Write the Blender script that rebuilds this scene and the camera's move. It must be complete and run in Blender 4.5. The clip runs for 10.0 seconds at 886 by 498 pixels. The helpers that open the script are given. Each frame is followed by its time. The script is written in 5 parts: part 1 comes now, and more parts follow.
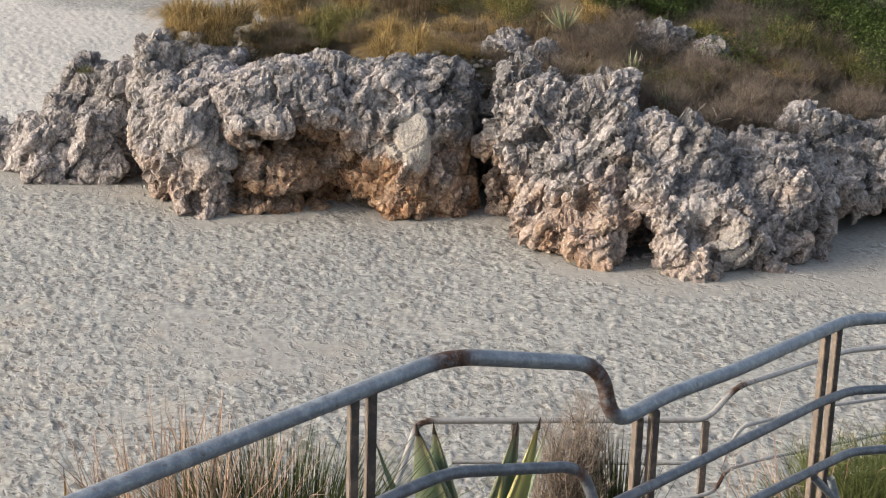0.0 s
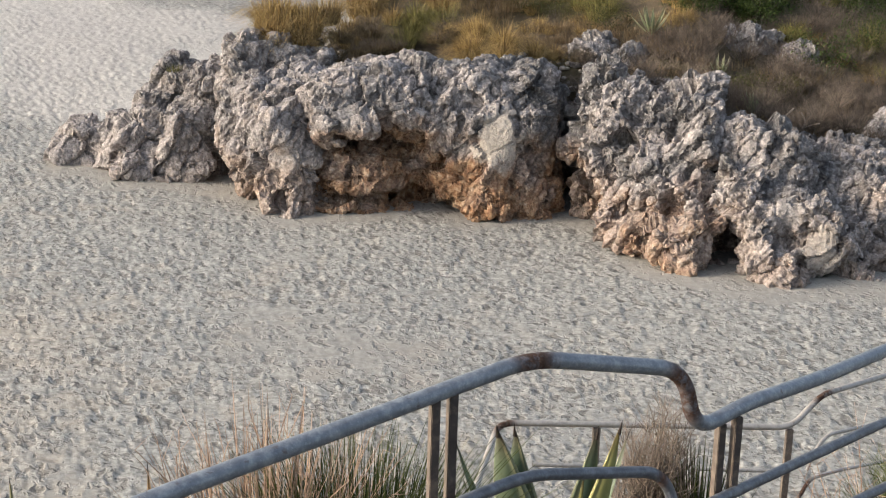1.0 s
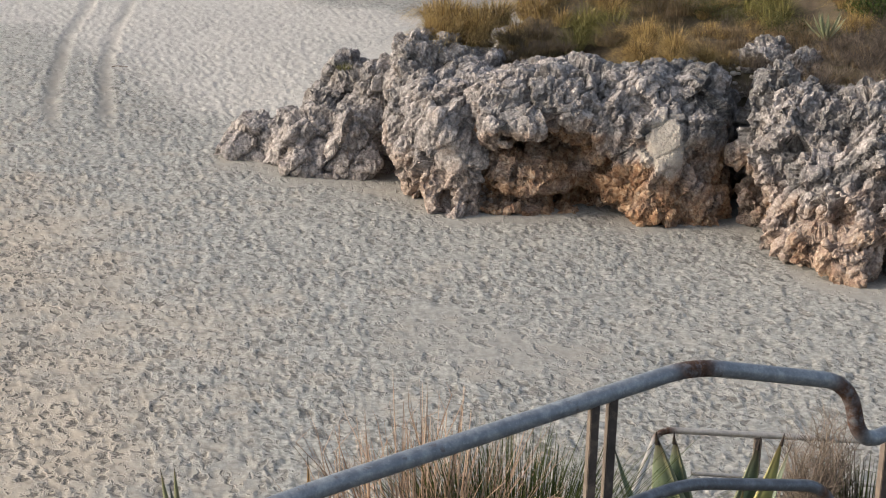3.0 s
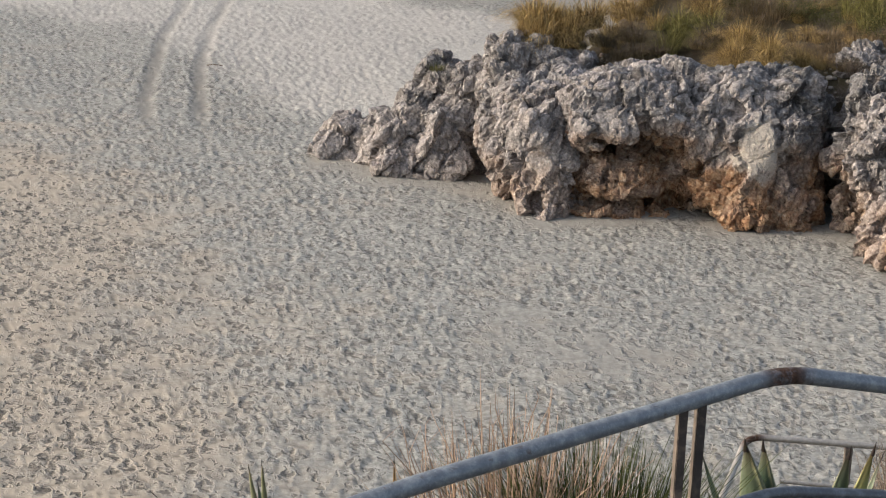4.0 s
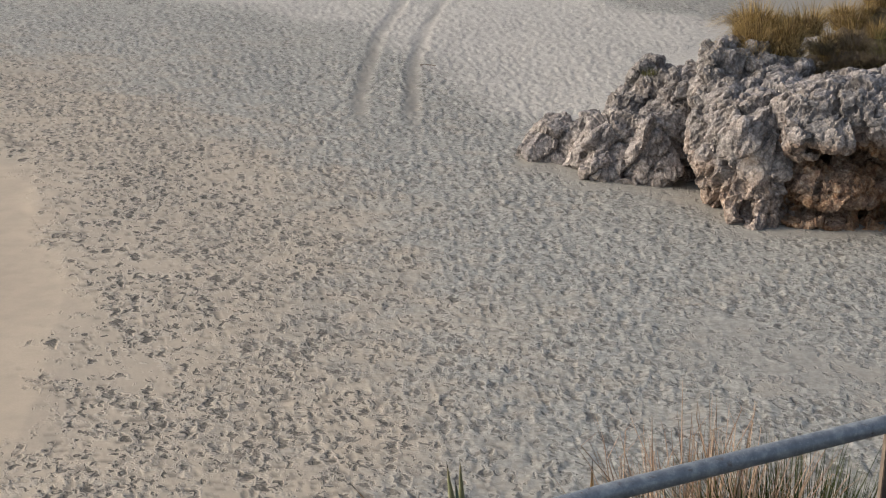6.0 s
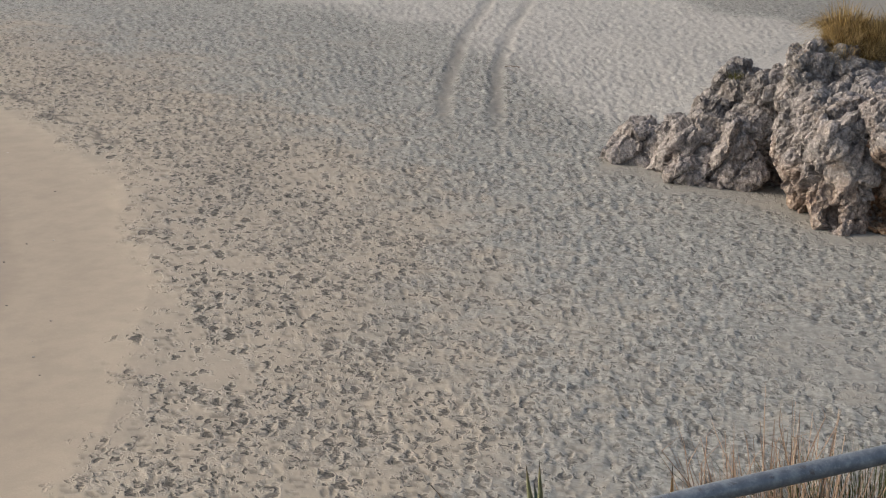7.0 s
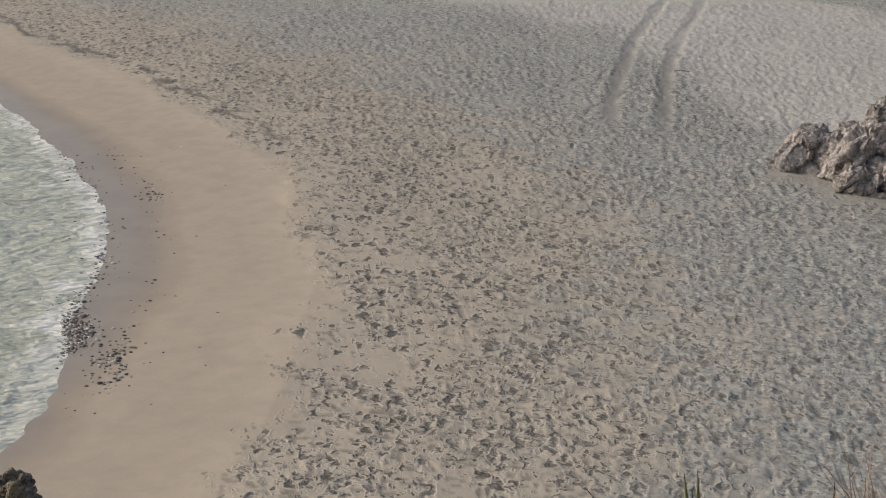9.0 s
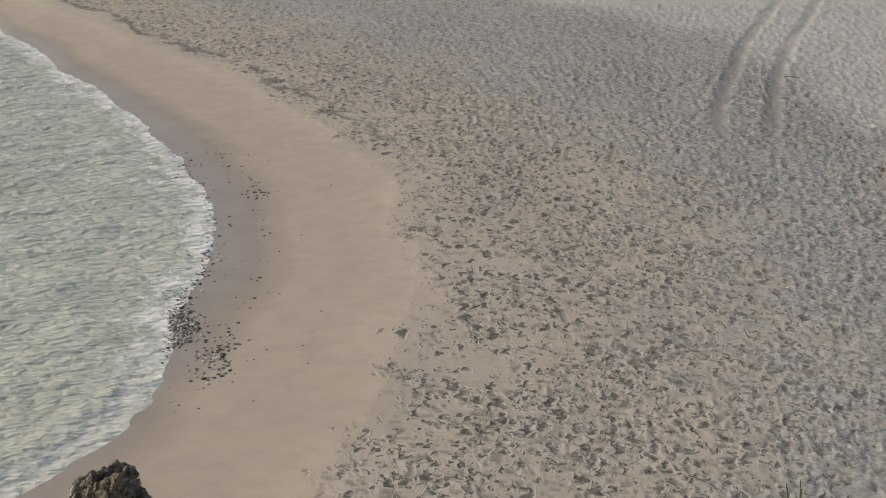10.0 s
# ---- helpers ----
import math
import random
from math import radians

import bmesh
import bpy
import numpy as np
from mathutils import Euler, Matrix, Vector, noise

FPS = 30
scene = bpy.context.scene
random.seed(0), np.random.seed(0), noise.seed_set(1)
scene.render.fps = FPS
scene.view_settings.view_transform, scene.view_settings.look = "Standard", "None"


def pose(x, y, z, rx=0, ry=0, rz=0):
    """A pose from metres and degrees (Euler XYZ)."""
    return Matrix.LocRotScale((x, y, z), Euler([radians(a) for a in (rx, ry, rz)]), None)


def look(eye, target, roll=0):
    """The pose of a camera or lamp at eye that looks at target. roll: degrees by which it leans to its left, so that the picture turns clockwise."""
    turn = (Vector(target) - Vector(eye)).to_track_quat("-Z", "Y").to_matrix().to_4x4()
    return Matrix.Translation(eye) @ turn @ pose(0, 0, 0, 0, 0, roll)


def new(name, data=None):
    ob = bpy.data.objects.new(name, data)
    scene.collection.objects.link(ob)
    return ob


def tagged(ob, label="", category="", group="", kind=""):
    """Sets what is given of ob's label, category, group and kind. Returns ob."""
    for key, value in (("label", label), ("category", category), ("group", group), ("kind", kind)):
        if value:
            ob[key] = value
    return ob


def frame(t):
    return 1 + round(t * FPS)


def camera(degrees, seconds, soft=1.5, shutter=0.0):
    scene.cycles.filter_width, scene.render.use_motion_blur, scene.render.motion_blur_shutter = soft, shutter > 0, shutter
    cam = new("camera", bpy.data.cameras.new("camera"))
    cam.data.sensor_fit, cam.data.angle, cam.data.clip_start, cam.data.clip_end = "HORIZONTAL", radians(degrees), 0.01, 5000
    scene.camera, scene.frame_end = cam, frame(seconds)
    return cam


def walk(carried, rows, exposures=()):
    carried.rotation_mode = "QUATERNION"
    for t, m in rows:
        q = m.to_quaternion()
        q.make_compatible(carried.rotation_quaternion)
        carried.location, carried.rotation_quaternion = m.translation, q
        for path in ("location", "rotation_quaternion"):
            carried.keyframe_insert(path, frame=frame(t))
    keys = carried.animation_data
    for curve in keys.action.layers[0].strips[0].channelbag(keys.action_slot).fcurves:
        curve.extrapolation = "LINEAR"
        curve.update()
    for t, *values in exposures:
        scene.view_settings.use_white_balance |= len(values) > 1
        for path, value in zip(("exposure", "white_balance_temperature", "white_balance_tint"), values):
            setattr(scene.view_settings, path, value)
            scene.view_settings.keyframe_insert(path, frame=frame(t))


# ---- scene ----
EYE = 9.0
cam = camera(30.39, 10.0, soft=1.1)
# seconds, yaw, pitch, roll: the camera turns on its spot above the beach
ROWS = [
    (0.0, 0.504, -15.787, -1.781),
    (0.5, 1.970, -15.809, -1.777),
    (1.0, 3.550, -15.828, -1.783),
    (1.5, 5.038, -15.870, -1.772),
    (2.0, 6.750, -15.893, -1.780),
    (2.5, 8.133, -15.933, -1.768),
    (4.0, 12.775, -16.014, -1.762),
    (4.5, 14.712, -16.069, -1.748),
    (5.0, 16.677, -16.076, -1.745),
    (5.5, 18.479, -16.116, -1.735),
    (6.0, 20.263, -16.152, -1.715),
    (7.5, 24.634, -16.232, -1.675),
    (8.0, 26.029, -16.277, -1.675),
    (8.5, 27.470, -16.290, -1.690),
    (9.0, 29.221, -16.312, -1.680),
    (9.5, 30.899, -16.325, -1.688),
    (10.0, 33.006, -16.341, -1.689),
]
walk(cam, [(t, pose(0, 0, EYE, 90 + pitch, roll, yaw)) for t, yaw, pitch, roll in ROWS],
     exposures=[(0.0, 0.65), (2.5, 0.49), (4.5, 0.29), (6.0, 0.12), (7.5, -0.04), (10.0, -0.19)])

# ---- light: hazy low evening sun over the sea, soft sky ----
SUN_FROM = Vector((-0.90, -0.24, 0.38)).normalized()
world = bpy.data.worlds.new("evening_sky")
scene.world = world
world.use_nodes = True
wn = world.node_tree
wn.nodes.clear()
sky = wn.nodes.new("ShaderNodeTexSky")
sky.sky_type, sky.sun_disc = "NISHITA", False
sky.sun_elevation = math.asin(SUN_FROM.z)
sky.sun_rotation = math.atan2(SUN_FROM.x, SUN_FROM.y)
sky.dust_density, sky.air_density, sky.ozone_density = 4.0, 1.0, 0.9
bg = wn.nodes.new("ShaderNodeBackground")
bg.inputs["Strength"].default_value = 0.15
wo = wn.nodes.new("ShaderNodeOutputWorld")
haze = wn.nodes.new("ShaderNodeHueSaturation")
haze.inputs["Saturation"].default_value = 0.72
wn.links.new(sky.outputs[0], haze.inputs["Color"])
wn.links.new(haze.outputs[0], bg.inputs["Color"])
wn.links.new(bg.outputs[0], wo.inputs["Surface"])
sun_data = bpy.data.lights.new("sun", "SUN")
sun_data.energy, sun_data.angle, sun_data.color = 1.55, radians(14), (1.0, 0.84, 0.68)
sun = new("sun", sun_data)
sun.matrix_world = look(SUN_FROM * 100, (0, 0, 0))

# ---- small mathematics: noise on arrays ----
def lattice(*cells):
    """A repeatable random number between 0 and 1 for whole-number cells."""
    h = np.zeros(np.shape(cells[0]), np.uint64)
    for c, k in zip(cells, (73856093, 19349663, 83492791, 49979687)):
        h = h ^ (np.asarray(c).astype(np.int64).astype(np.uint64) * np.uint64(k))
    h = (h ^ (h >> np.uint64(13))) * np.uint64(0x9E3779B97F4A7C15)
    h = (h ^ (h >> np.uint64(29))) * np.uint64(0xBF58476D1CE4E5B9)
    return ((h >> np.uint64(40)).astype(np.float64)) / float(1 << 24)


def value_noise(p, size, seed=0):
    """Smooth noise in -1..1 for points (n, 2 or 3)."""
    q = np.asarray(p, float) / size
    base = np.floor(q).astype(np.int64)
    w = q - base
    w = w * w * w * (w * (w * 6 - 15) + 10)
    dims, total = q.shape[1], 0
    for corner in range(1 << dims):
        bits = [(corner >> d) & 1 for d in range(dims)]
        weight = np.ones(len(q))
        for d in range(dims):
            weight = weight * (w[:, d] if bits[d] else 1 - w[:, d])
        total = total + weight * lattice(*[base[:, d] + bits[d] for d in range(dims)], np.full(len(q), seed))
    return total * 2 - 1


def fractal(p, size, octaves=4, seed=0, fade=0.5):
    total, amp = 0, 1.0
    for o in range(octaves):
        total = total + amp * value_noise(p, size, seed + o)
        size, amp = size * 0.5, amp * fade
    return total


def cells_3d(p, size, seed=0):
    """Distances to the nearest and second nearest scattered point, in cells, the nearest one's random number, and a tilted facet through it."""
    q = np.asarray(p, float) / size
    base = np.floor(q).astype(np.int64)
    n = len(q)
    f1, f2, who, tilt = np.full(n, 9.0), np.full(n, 9.0), np.zeros(n), np.zeros(n)
    s = np.full(n, seed)
    for i in (-1, 0, 1):
        for j in (-1, 0, 1):
            for k in (-1, 0, 1):
                cx, cy, cz = base[:, 0] + i, base[:, 1] + j, base[:, 2] + k
                r1, r2, r3 = lattice(cx, cy, cz, s), lattice(cx, cy, cz, s + 1), lattice(cx, cy, cz, s + 2)
                ox, oy, oz = q[:, 0] - cx - r1, q[:, 1] - cy - r2, q[:, 2] - cz - r3
                d = np.sqrt(ox * ox + oy * oy + oz * oz)
                near = d < f1
                f2 = np.where(near, f1, np.minimum(f2, d))
                f1 = np.where(near, d, f1)
                who = np.where(near, r1, who)
                slope = (ox * (2 * r2 - 1) + oy * (2 * r3 - 1) + oz * (2 * lattice(cx, cy, cz, s + 3) - 1))
                tilt = np.where(near, slope, tilt)
    return f1, f2, who, tilt


def smooth(a, b, x):
    t = np.clip((np.asarray(x, float) - a) / (b - a), 0, 1)
    return t * t * (3 - 2 * t)


def mesh_from(name, verts, faces, attributes=None, soft=True):
    """A mesh from arrays of places and of quads or triangles."""
    me = bpy.data.meshes.new(name)
    verts, faces = np.asarray(verts, np.float32), np.asarray(faces, np.int32)
    k = faces.shape[1]
    me.vertices.add(len(verts))
    me.vertices.foreach_set("co", verts.ravel())
    me.loops.add(faces.size)
    me.loops.foreach_set("vertex_index", faces.ravel())
    me.polygons.add(len(faces))
    me.polygons.foreach_set("loop_start", np.arange(0, faces.size, k, dtype=np.int32))
    me.polygons.foreach_set("use_smooth", np.full(len(faces), soft))
    for key, values in (attributes or {}).items():
        me.attributes.new(key, "FLOAT", "POINT").data.foreach_set("value", np.asarray(values, np.float32))
    me.update(calc_edges=True)
    me.validate()
    return me


def part(name, data, material, parent=None, label=""):
    """One mesh object from a bmesh or a mesh, under a thing where a parent is given."""
    if isinstance(data, bmesh.types.BMesh):
        me = bpy.data.meshes.new(name)
        data.to_mesh(me)
        data.free()
        data = me
    ob = new(name, data)
    if material and not data.materials:
        data.materials.append(material)
    if parent:
        ob.parent = parent
    if label:
        ob["label"] = label
    return ob


# ---- materials ----
class Nodes:
    """Short spelling for a node material."""

    def __init__(self, name, rough=0.8, metal=0.0):
        self.mat = bpy.data.materials.new(name)
        self.mat.use_nodes = True
        self.tree = self.mat.node_tree
        self.bsdf = self.tree.nodes["Principled BSDF"]
        self.bsdf.inputs["Roughness"].default_value = rough
        self.bsdf.inputs["Metallic"].default_value = metal
        self.place = self.tree.nodes.new("ShaderNodeTexCoord").outputs["Object"]

    def link(self, a, b):
        self.tree.links.new(a, b)

    def noise(self, scale, detail=4.0, rough=0.6, place=None):
        n = self.tree.nodes.new("ShaderNodeTexNoise")
        n.inputs["Scale"].default_value, n.inputs["Detail"].default_value, n.inputs["Roughness"].default_value = scale, detail, rough
        self.link(place or self.place, n.inputs["Vector"])
        return n.outputs["Fac"]

    def cells(self, scale, feature="F1", place=None):
        n = self.tree.nodes.new("ShaderNodeTexVoronoi")
        n.feature = feature
        n.inputs["Scale"].default_value = scale
        self.link(place or self.place, n.inputs["Vector"])
        return n.outputs["Distance"]

    def prints(self, scale, place):
        """Scattered cells: the distance from the nearest cell's heart, and that cell's own random number."""
        n = self.tree.nodes.new("ShaderNodeTexVoronoi")
        n.inputs["Scale"].default_value = scale
        self.link(place, n.inputs["Vector"])
        parts = self.tree.nodes.new("ShaderNodeSeparateColor")
        self.link(n.outputs["Color"], parts.inputs[0])
        return n.outputs["Distance"], parts.outputs[0]

    def ramp(self, fac, *stops):
        n = self.tree.nodes.new("ShaderNodeValToRGB")
        e = n.color_ramp.elements
        while len(e) < len(stops):
            e.new(0.5)
        for el, (at, c) in zip(e, stops):
            el.position = at
            el.color = (*c, 1) if isinstance(c, tuple) else (c, c, c, 1)
        self.link(fac, n.inputs["Fac"])
        return n.outputs["Color"]

    def mix(self, fac, a, b, how="MIX"):
        n = self.tree.nodes.new("ShaderNodeMix")
        n.data_type, n.blend_type = "RGBA", how
        for value, socket in ((fac, n.inputs[0]), (a, n.inputs[6]), (b, n.inputs[7])):
            if isinstance(value, tuple):
                socket.default_value = (*value, 1)
            elif isinstance(value, (int, float)):
                socket.default_value = value
            else:
                self.link(value, socket)
        return n.outputs[2]

    def math(self, how, a, b=0.0):
        n = self.tree.nodes.new("ShaderNodeMath")
        n.operation = how
        for value, socket in ((a, n.inputs[0]), (b, n.inputs[1])):
            if isinstance(value, (int, float)):
                socket.default_value = value
            else:
                self.link(value, socket)
        return n.outputs[0]

    def attribute(self, name):
        n = self.tree.nodes.new("ShaderNodeAttribute")
        n.attribute_name = name
        return n.outputs["Fac"]

    def random(self):
        return self.tree.nodes.new("ShaderNodeObjectInfo").outputs["Random"]

    def island(self):
        return self.tree.nodes.new("ShaderNodeNewGeometry").outputs["Random Per Island"]

    def bump(self, height, strength=0.5, distance=0.02):
        n = self.tree.nodes.new("ShaderNodeBump")
        n.inputs["Strength"].default_value, n.inputs["Distance"].default_value = strength, distance
        self.link(height, n.inputs["Height"])
        self.link(n.outputs[0], self.bsdf.inputs["Normal"])

    def colour(self, c):
        if isinstance(c, tuple):
            self.bsdf.inputs["Base Color"].default_value = (*c, 1)
        else:
            self.link(c, self.bsdf.inputs["Base Color"])
        return self

    def set(self, key, v):
        if isinstance(v, (int, float)):
            self.bsdf.inputs[key].default_value = v
        else:
            self.link(v, self.bsdf.inputs[key])
        return self


def sand_material():
    m = Nodes("beach_sand", 0.95)
    grain, lump = m.noise(38, 3, 0.6), m.noise(9, 3, 0.6)
    drift = m.noise(0.35, 5, 0.6)
    trod, share = m.attribute("trod"), m.attribute("share")
    warp = m.tree.nodes.new("ShaderNodeTexNoise")
    warp.inputs["Scale"].default_value, warp.inputs["Detail"].default_value = 4.5, 4.0
    m.link(m.place, warp.inputs["Vector"])
    rag = m.tree.nodes.new("ShaderNodeTexNoise")
    rag.inputs["Scale"].default_value, rag.inputs["Detail"].default_value, rag.inputs["Roughness"].default_value = 7.0, 1.5, 0.5
    m.link(m.place, rag.inputs["Vector"])
    stride = m.tree.nodes.new("ShaderNodeMapping")
    stride.vector_type = "TEXTURE"
    stride.inputs["Rotation"].default_value = (0, 0, radians(28))
    stride.inputs["Scale"].default_value = (0.9, 2.6, 1.0)
    step = m.mix(0.20, m.mix(0.30, m.place, warp.outputs["Color"], "ADD"), rag.outputs["Color"], "ADD")
    m.link(step, stride.inputs["Vector"])
    moved = stride.outputs[0]
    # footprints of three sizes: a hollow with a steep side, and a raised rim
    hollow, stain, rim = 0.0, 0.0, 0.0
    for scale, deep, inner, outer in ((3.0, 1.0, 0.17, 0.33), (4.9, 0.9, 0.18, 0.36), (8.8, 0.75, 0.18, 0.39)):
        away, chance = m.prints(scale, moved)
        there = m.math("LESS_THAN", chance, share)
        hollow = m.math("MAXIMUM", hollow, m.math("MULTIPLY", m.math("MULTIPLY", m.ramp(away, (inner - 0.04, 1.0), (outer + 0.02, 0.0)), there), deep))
        # dark heart of each print: upturned sand and painted shade together
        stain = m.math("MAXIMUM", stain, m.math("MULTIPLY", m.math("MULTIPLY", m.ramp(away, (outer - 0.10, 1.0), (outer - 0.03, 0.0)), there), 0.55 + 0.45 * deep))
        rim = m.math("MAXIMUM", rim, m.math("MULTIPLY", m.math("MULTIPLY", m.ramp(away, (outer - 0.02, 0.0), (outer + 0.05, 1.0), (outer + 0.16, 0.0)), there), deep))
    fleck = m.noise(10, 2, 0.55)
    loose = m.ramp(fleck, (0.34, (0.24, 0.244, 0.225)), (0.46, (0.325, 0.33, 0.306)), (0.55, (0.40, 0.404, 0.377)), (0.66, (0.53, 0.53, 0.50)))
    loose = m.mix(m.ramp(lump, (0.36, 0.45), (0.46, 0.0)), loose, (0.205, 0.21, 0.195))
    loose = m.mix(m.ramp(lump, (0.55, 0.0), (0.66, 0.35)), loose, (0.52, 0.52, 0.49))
    loose = m.mix(m.ramp(drift, (0.35, 0.0), (0.7, 0.35)), loose, m.mix(0.5, loose, (0.40, 0.375, 0.325)))
    even = m.ramp(grain, (0.3, (0.33, 0.318, 0.288)), (0.7, (0.395, 0.38, 0.347)))
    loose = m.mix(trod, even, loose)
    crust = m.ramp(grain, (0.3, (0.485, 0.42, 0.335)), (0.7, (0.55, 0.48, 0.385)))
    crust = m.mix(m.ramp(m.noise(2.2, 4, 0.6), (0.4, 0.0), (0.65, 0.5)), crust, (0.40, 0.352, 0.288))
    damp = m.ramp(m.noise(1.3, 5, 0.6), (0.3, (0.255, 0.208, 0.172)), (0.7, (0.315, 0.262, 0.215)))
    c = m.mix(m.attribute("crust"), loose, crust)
    c = m.mix(m.attribute("dry"), c, m.ramp(m.noise(8.5, 6, 0.72), (0.3, (0.40, 0.383, 0.355)), (0.55, (0.61, 0.588, 0.548)), (0.7, (0.74, 0.715, 0.67))))
    # damp upturned sand with painted shade in prints, dry rims with painted highlights
    turned_shade = m.ramp(lump, (0.35, (0.07, 0.064, 0.056)), (0.65, (0.16, 0.147, 0.128)))
    c = m.mix(m.attribute("turned_shade"), c, turned_shade)
    c = m.mix(m.math("MULTIPLY", m.math("MULTIPLY", stain, m.attribute("marks")), m.ramp(m.noise(5, 3, 0.6), (0.36, 0.65), (0.50, 1.0))), c, turned_shade)
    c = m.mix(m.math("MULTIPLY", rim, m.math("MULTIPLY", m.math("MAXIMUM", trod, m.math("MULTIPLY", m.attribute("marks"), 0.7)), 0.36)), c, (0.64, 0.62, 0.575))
    c = m.mix(m.attribute("damp"), c, damp)
    m.colour(c)
    m.set("Roughness", m.ramp(m.attribute("damp"), (0.45, 0.95), (1.0, 0.30)))
    relief = m.math("MULTIPLY", m.math("ADD", m.math("MULTIPLY", hollow, -0.9), m.math("MULTIPLY", rim, 0.25)), m.math("SUBTRACT", 1.0, m.math("MULTIPLY", trod, 0.55)))
    relief = m.math("ADD", relief, m.math("MULTIPLY", m.math("ADD", lump, m.math("MULTIPLY", grain, 0.1)), m.math("MULTIPLY", trod, 0.6)))
    m.bump(relief, 0.6, 0.045)
    return m.mat


def rock_material():
    m = Nodes("weathered_limestone", 0.92)
    big, mid, fine = m.noise(1.3, 5, 0.62), m.noise(5.5, 5, 0.7), m.noise(12, 4, 0.68)
    grey = m.ramp(fine, (0.32, (0.19, 0.176, 0.173)), (0.45, (0.315, 0.293, 0.287)), (0.55, (0.42, 0.392, 0.383)), (0.68, (0.62, 0.585, 0.57)))
    warm = m.ramp(fine, (0.34, (0.20, 0.16, 0.13)), (0.5, (0.40, 0.335, 0.28)), (0.67, (0.62, 0.54, 0.46)))
    c = m.mix(m.ramp(big, (0.50, 0.0), (0.68, 0.45)), grey, warm)
    c = m.mix(m.ramp(mid, (0.56, 0.0), (0.70, 0.5)), c, (0.50, 0.485, 0.47))
    c = m.mix(m.ramp(mid, (0.32, 0.6), (0.44, 0.0)), c, (0.155, 0.148, 0.147))
    ochre = m.ramp(m.noise(6, 6, 0.72), (0.32, (0.155, 0.076, 0.042)), (0.45, (0.30, 0.165, 0.09)), (0.56, (0.43, 0.285, 0.172)), (0.68, (0.57, 0.45, 0.34)))
    c = m.mix(m.attribute("ochre"), c, ochre)
    c = m.mix(m.attribute("pale"), c, m.ramp(fine, (0.3, (0.36, 0.325, 0.285)), (0.7, (0.53, 0.49, 0.435))))
    c = m.mix(m.attribute("lichen"), c, m.ramp(fine, (0.3, (0.07, 0.07, 0.074)), (0.52, (0.155, 0.154, 0.156)), (0.70, (0.38, 0.375, 0.37))))
    c = m.mix(m.attribute("moss"), c, m.ramp(fine, (0.3, (0.075, 0.068, 0.038)), (0.7, (0.24, 0.20, 0.12))))
    # darker brown in pits and clefts
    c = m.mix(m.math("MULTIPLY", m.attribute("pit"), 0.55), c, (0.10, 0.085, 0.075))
    m.colour(c)
    warp = m.tree.nodes.new("ShaderNodeTexNoise")
    warp.inputs["Scale"].default_value, warp.inputs["Detail"].default_value = 3.0, 3.0
    m.link(m.place, warp.inputs["Vector"])
    moved = m.mix(0.30, m.place, warp.outputs["Color"], "ADD")
    knobs = m.math("ADD", m.math("MULTIPLY", m.cells(10, place=moved), -0.6), m.math("MULTIPLY", m.cells(21, place=moved), -0.4))
    m.bump(m.math("ADD", m.noise(11, 5, 0.7), knobs), 0.7, 0.05)
    return m.mat


def soil_material():
    m = Nodes("dry_soil_and_litter", 0.95)
    c = m.ramp(m.noise(3.0, 6, 0.7), (0.3, (0.07, 0.055, 0.04)), (0.55, (0.15, 0.115, 0.08)), (0.75, (0.24, 0.19, 0.135)))
    m.colour(m.mix(m.ramp(m.noise(0.7, 4), (0.45, 0.0), (0.6, 0.6)), c, (0.09, 0.085, 0.04)))
    m.bump(m.noise(9, 7, 0.75), 0.9, 0.08)
    return m.mat


def water_material():
    m = Nodes("shallow_sea_water", 0.16)
    turn = m.tree.nodes.new("ShaderNodeMapping")
    turn.vector_type = "TEXTURE"
    turn.inputs["Rotation"].default_value = (0, 0, radians(42))
    turn.inputs["Scale"].default_value = (1.35, 0.9, 1.0)
    m.link(m.place, turn.inputs["Vector"])
    ripple, chop = m.noise(4.6, 2, 0.5, turn.outputs[0]), m.noise(1.6, 3, 0.6, turn.outputs[0])
    body = m.ramp(m.noise(0.5, 4), (0.3, (0.47, 0.49, 0.405)), (0.7, (0.60, 0.615, 0.52)))
    m.colour(m.mix(m.attribute("foam"), body, (0.82, 0.82, 0.79)))
    m.set("Roughness", m.ramp(m.attribute("foam"), (0.0, 0.14), (0.6, 0.7)))
    m.bsdf.inputs["IOR"].default_value = 1.33
    m.bump(m.math("ADD", ripple, m.math("MULTIPLY", chop, 0.7)), 0.95, 0.13)
    return m.mat


def foliage_material(name, dark, light, rough=0.7):
    m = Nodes(name, rough)
    mixed = m.math("ADD", m.math("MULTIPLY", m.island(), 0.75), m.math("MULTIPLY", m.random(), 0.25))
    m.colour(m.ramp(mixed, (0.1, dark), (0.9, light)))
    m.set("Specular IOR Level", 0.15)
    return m.mat


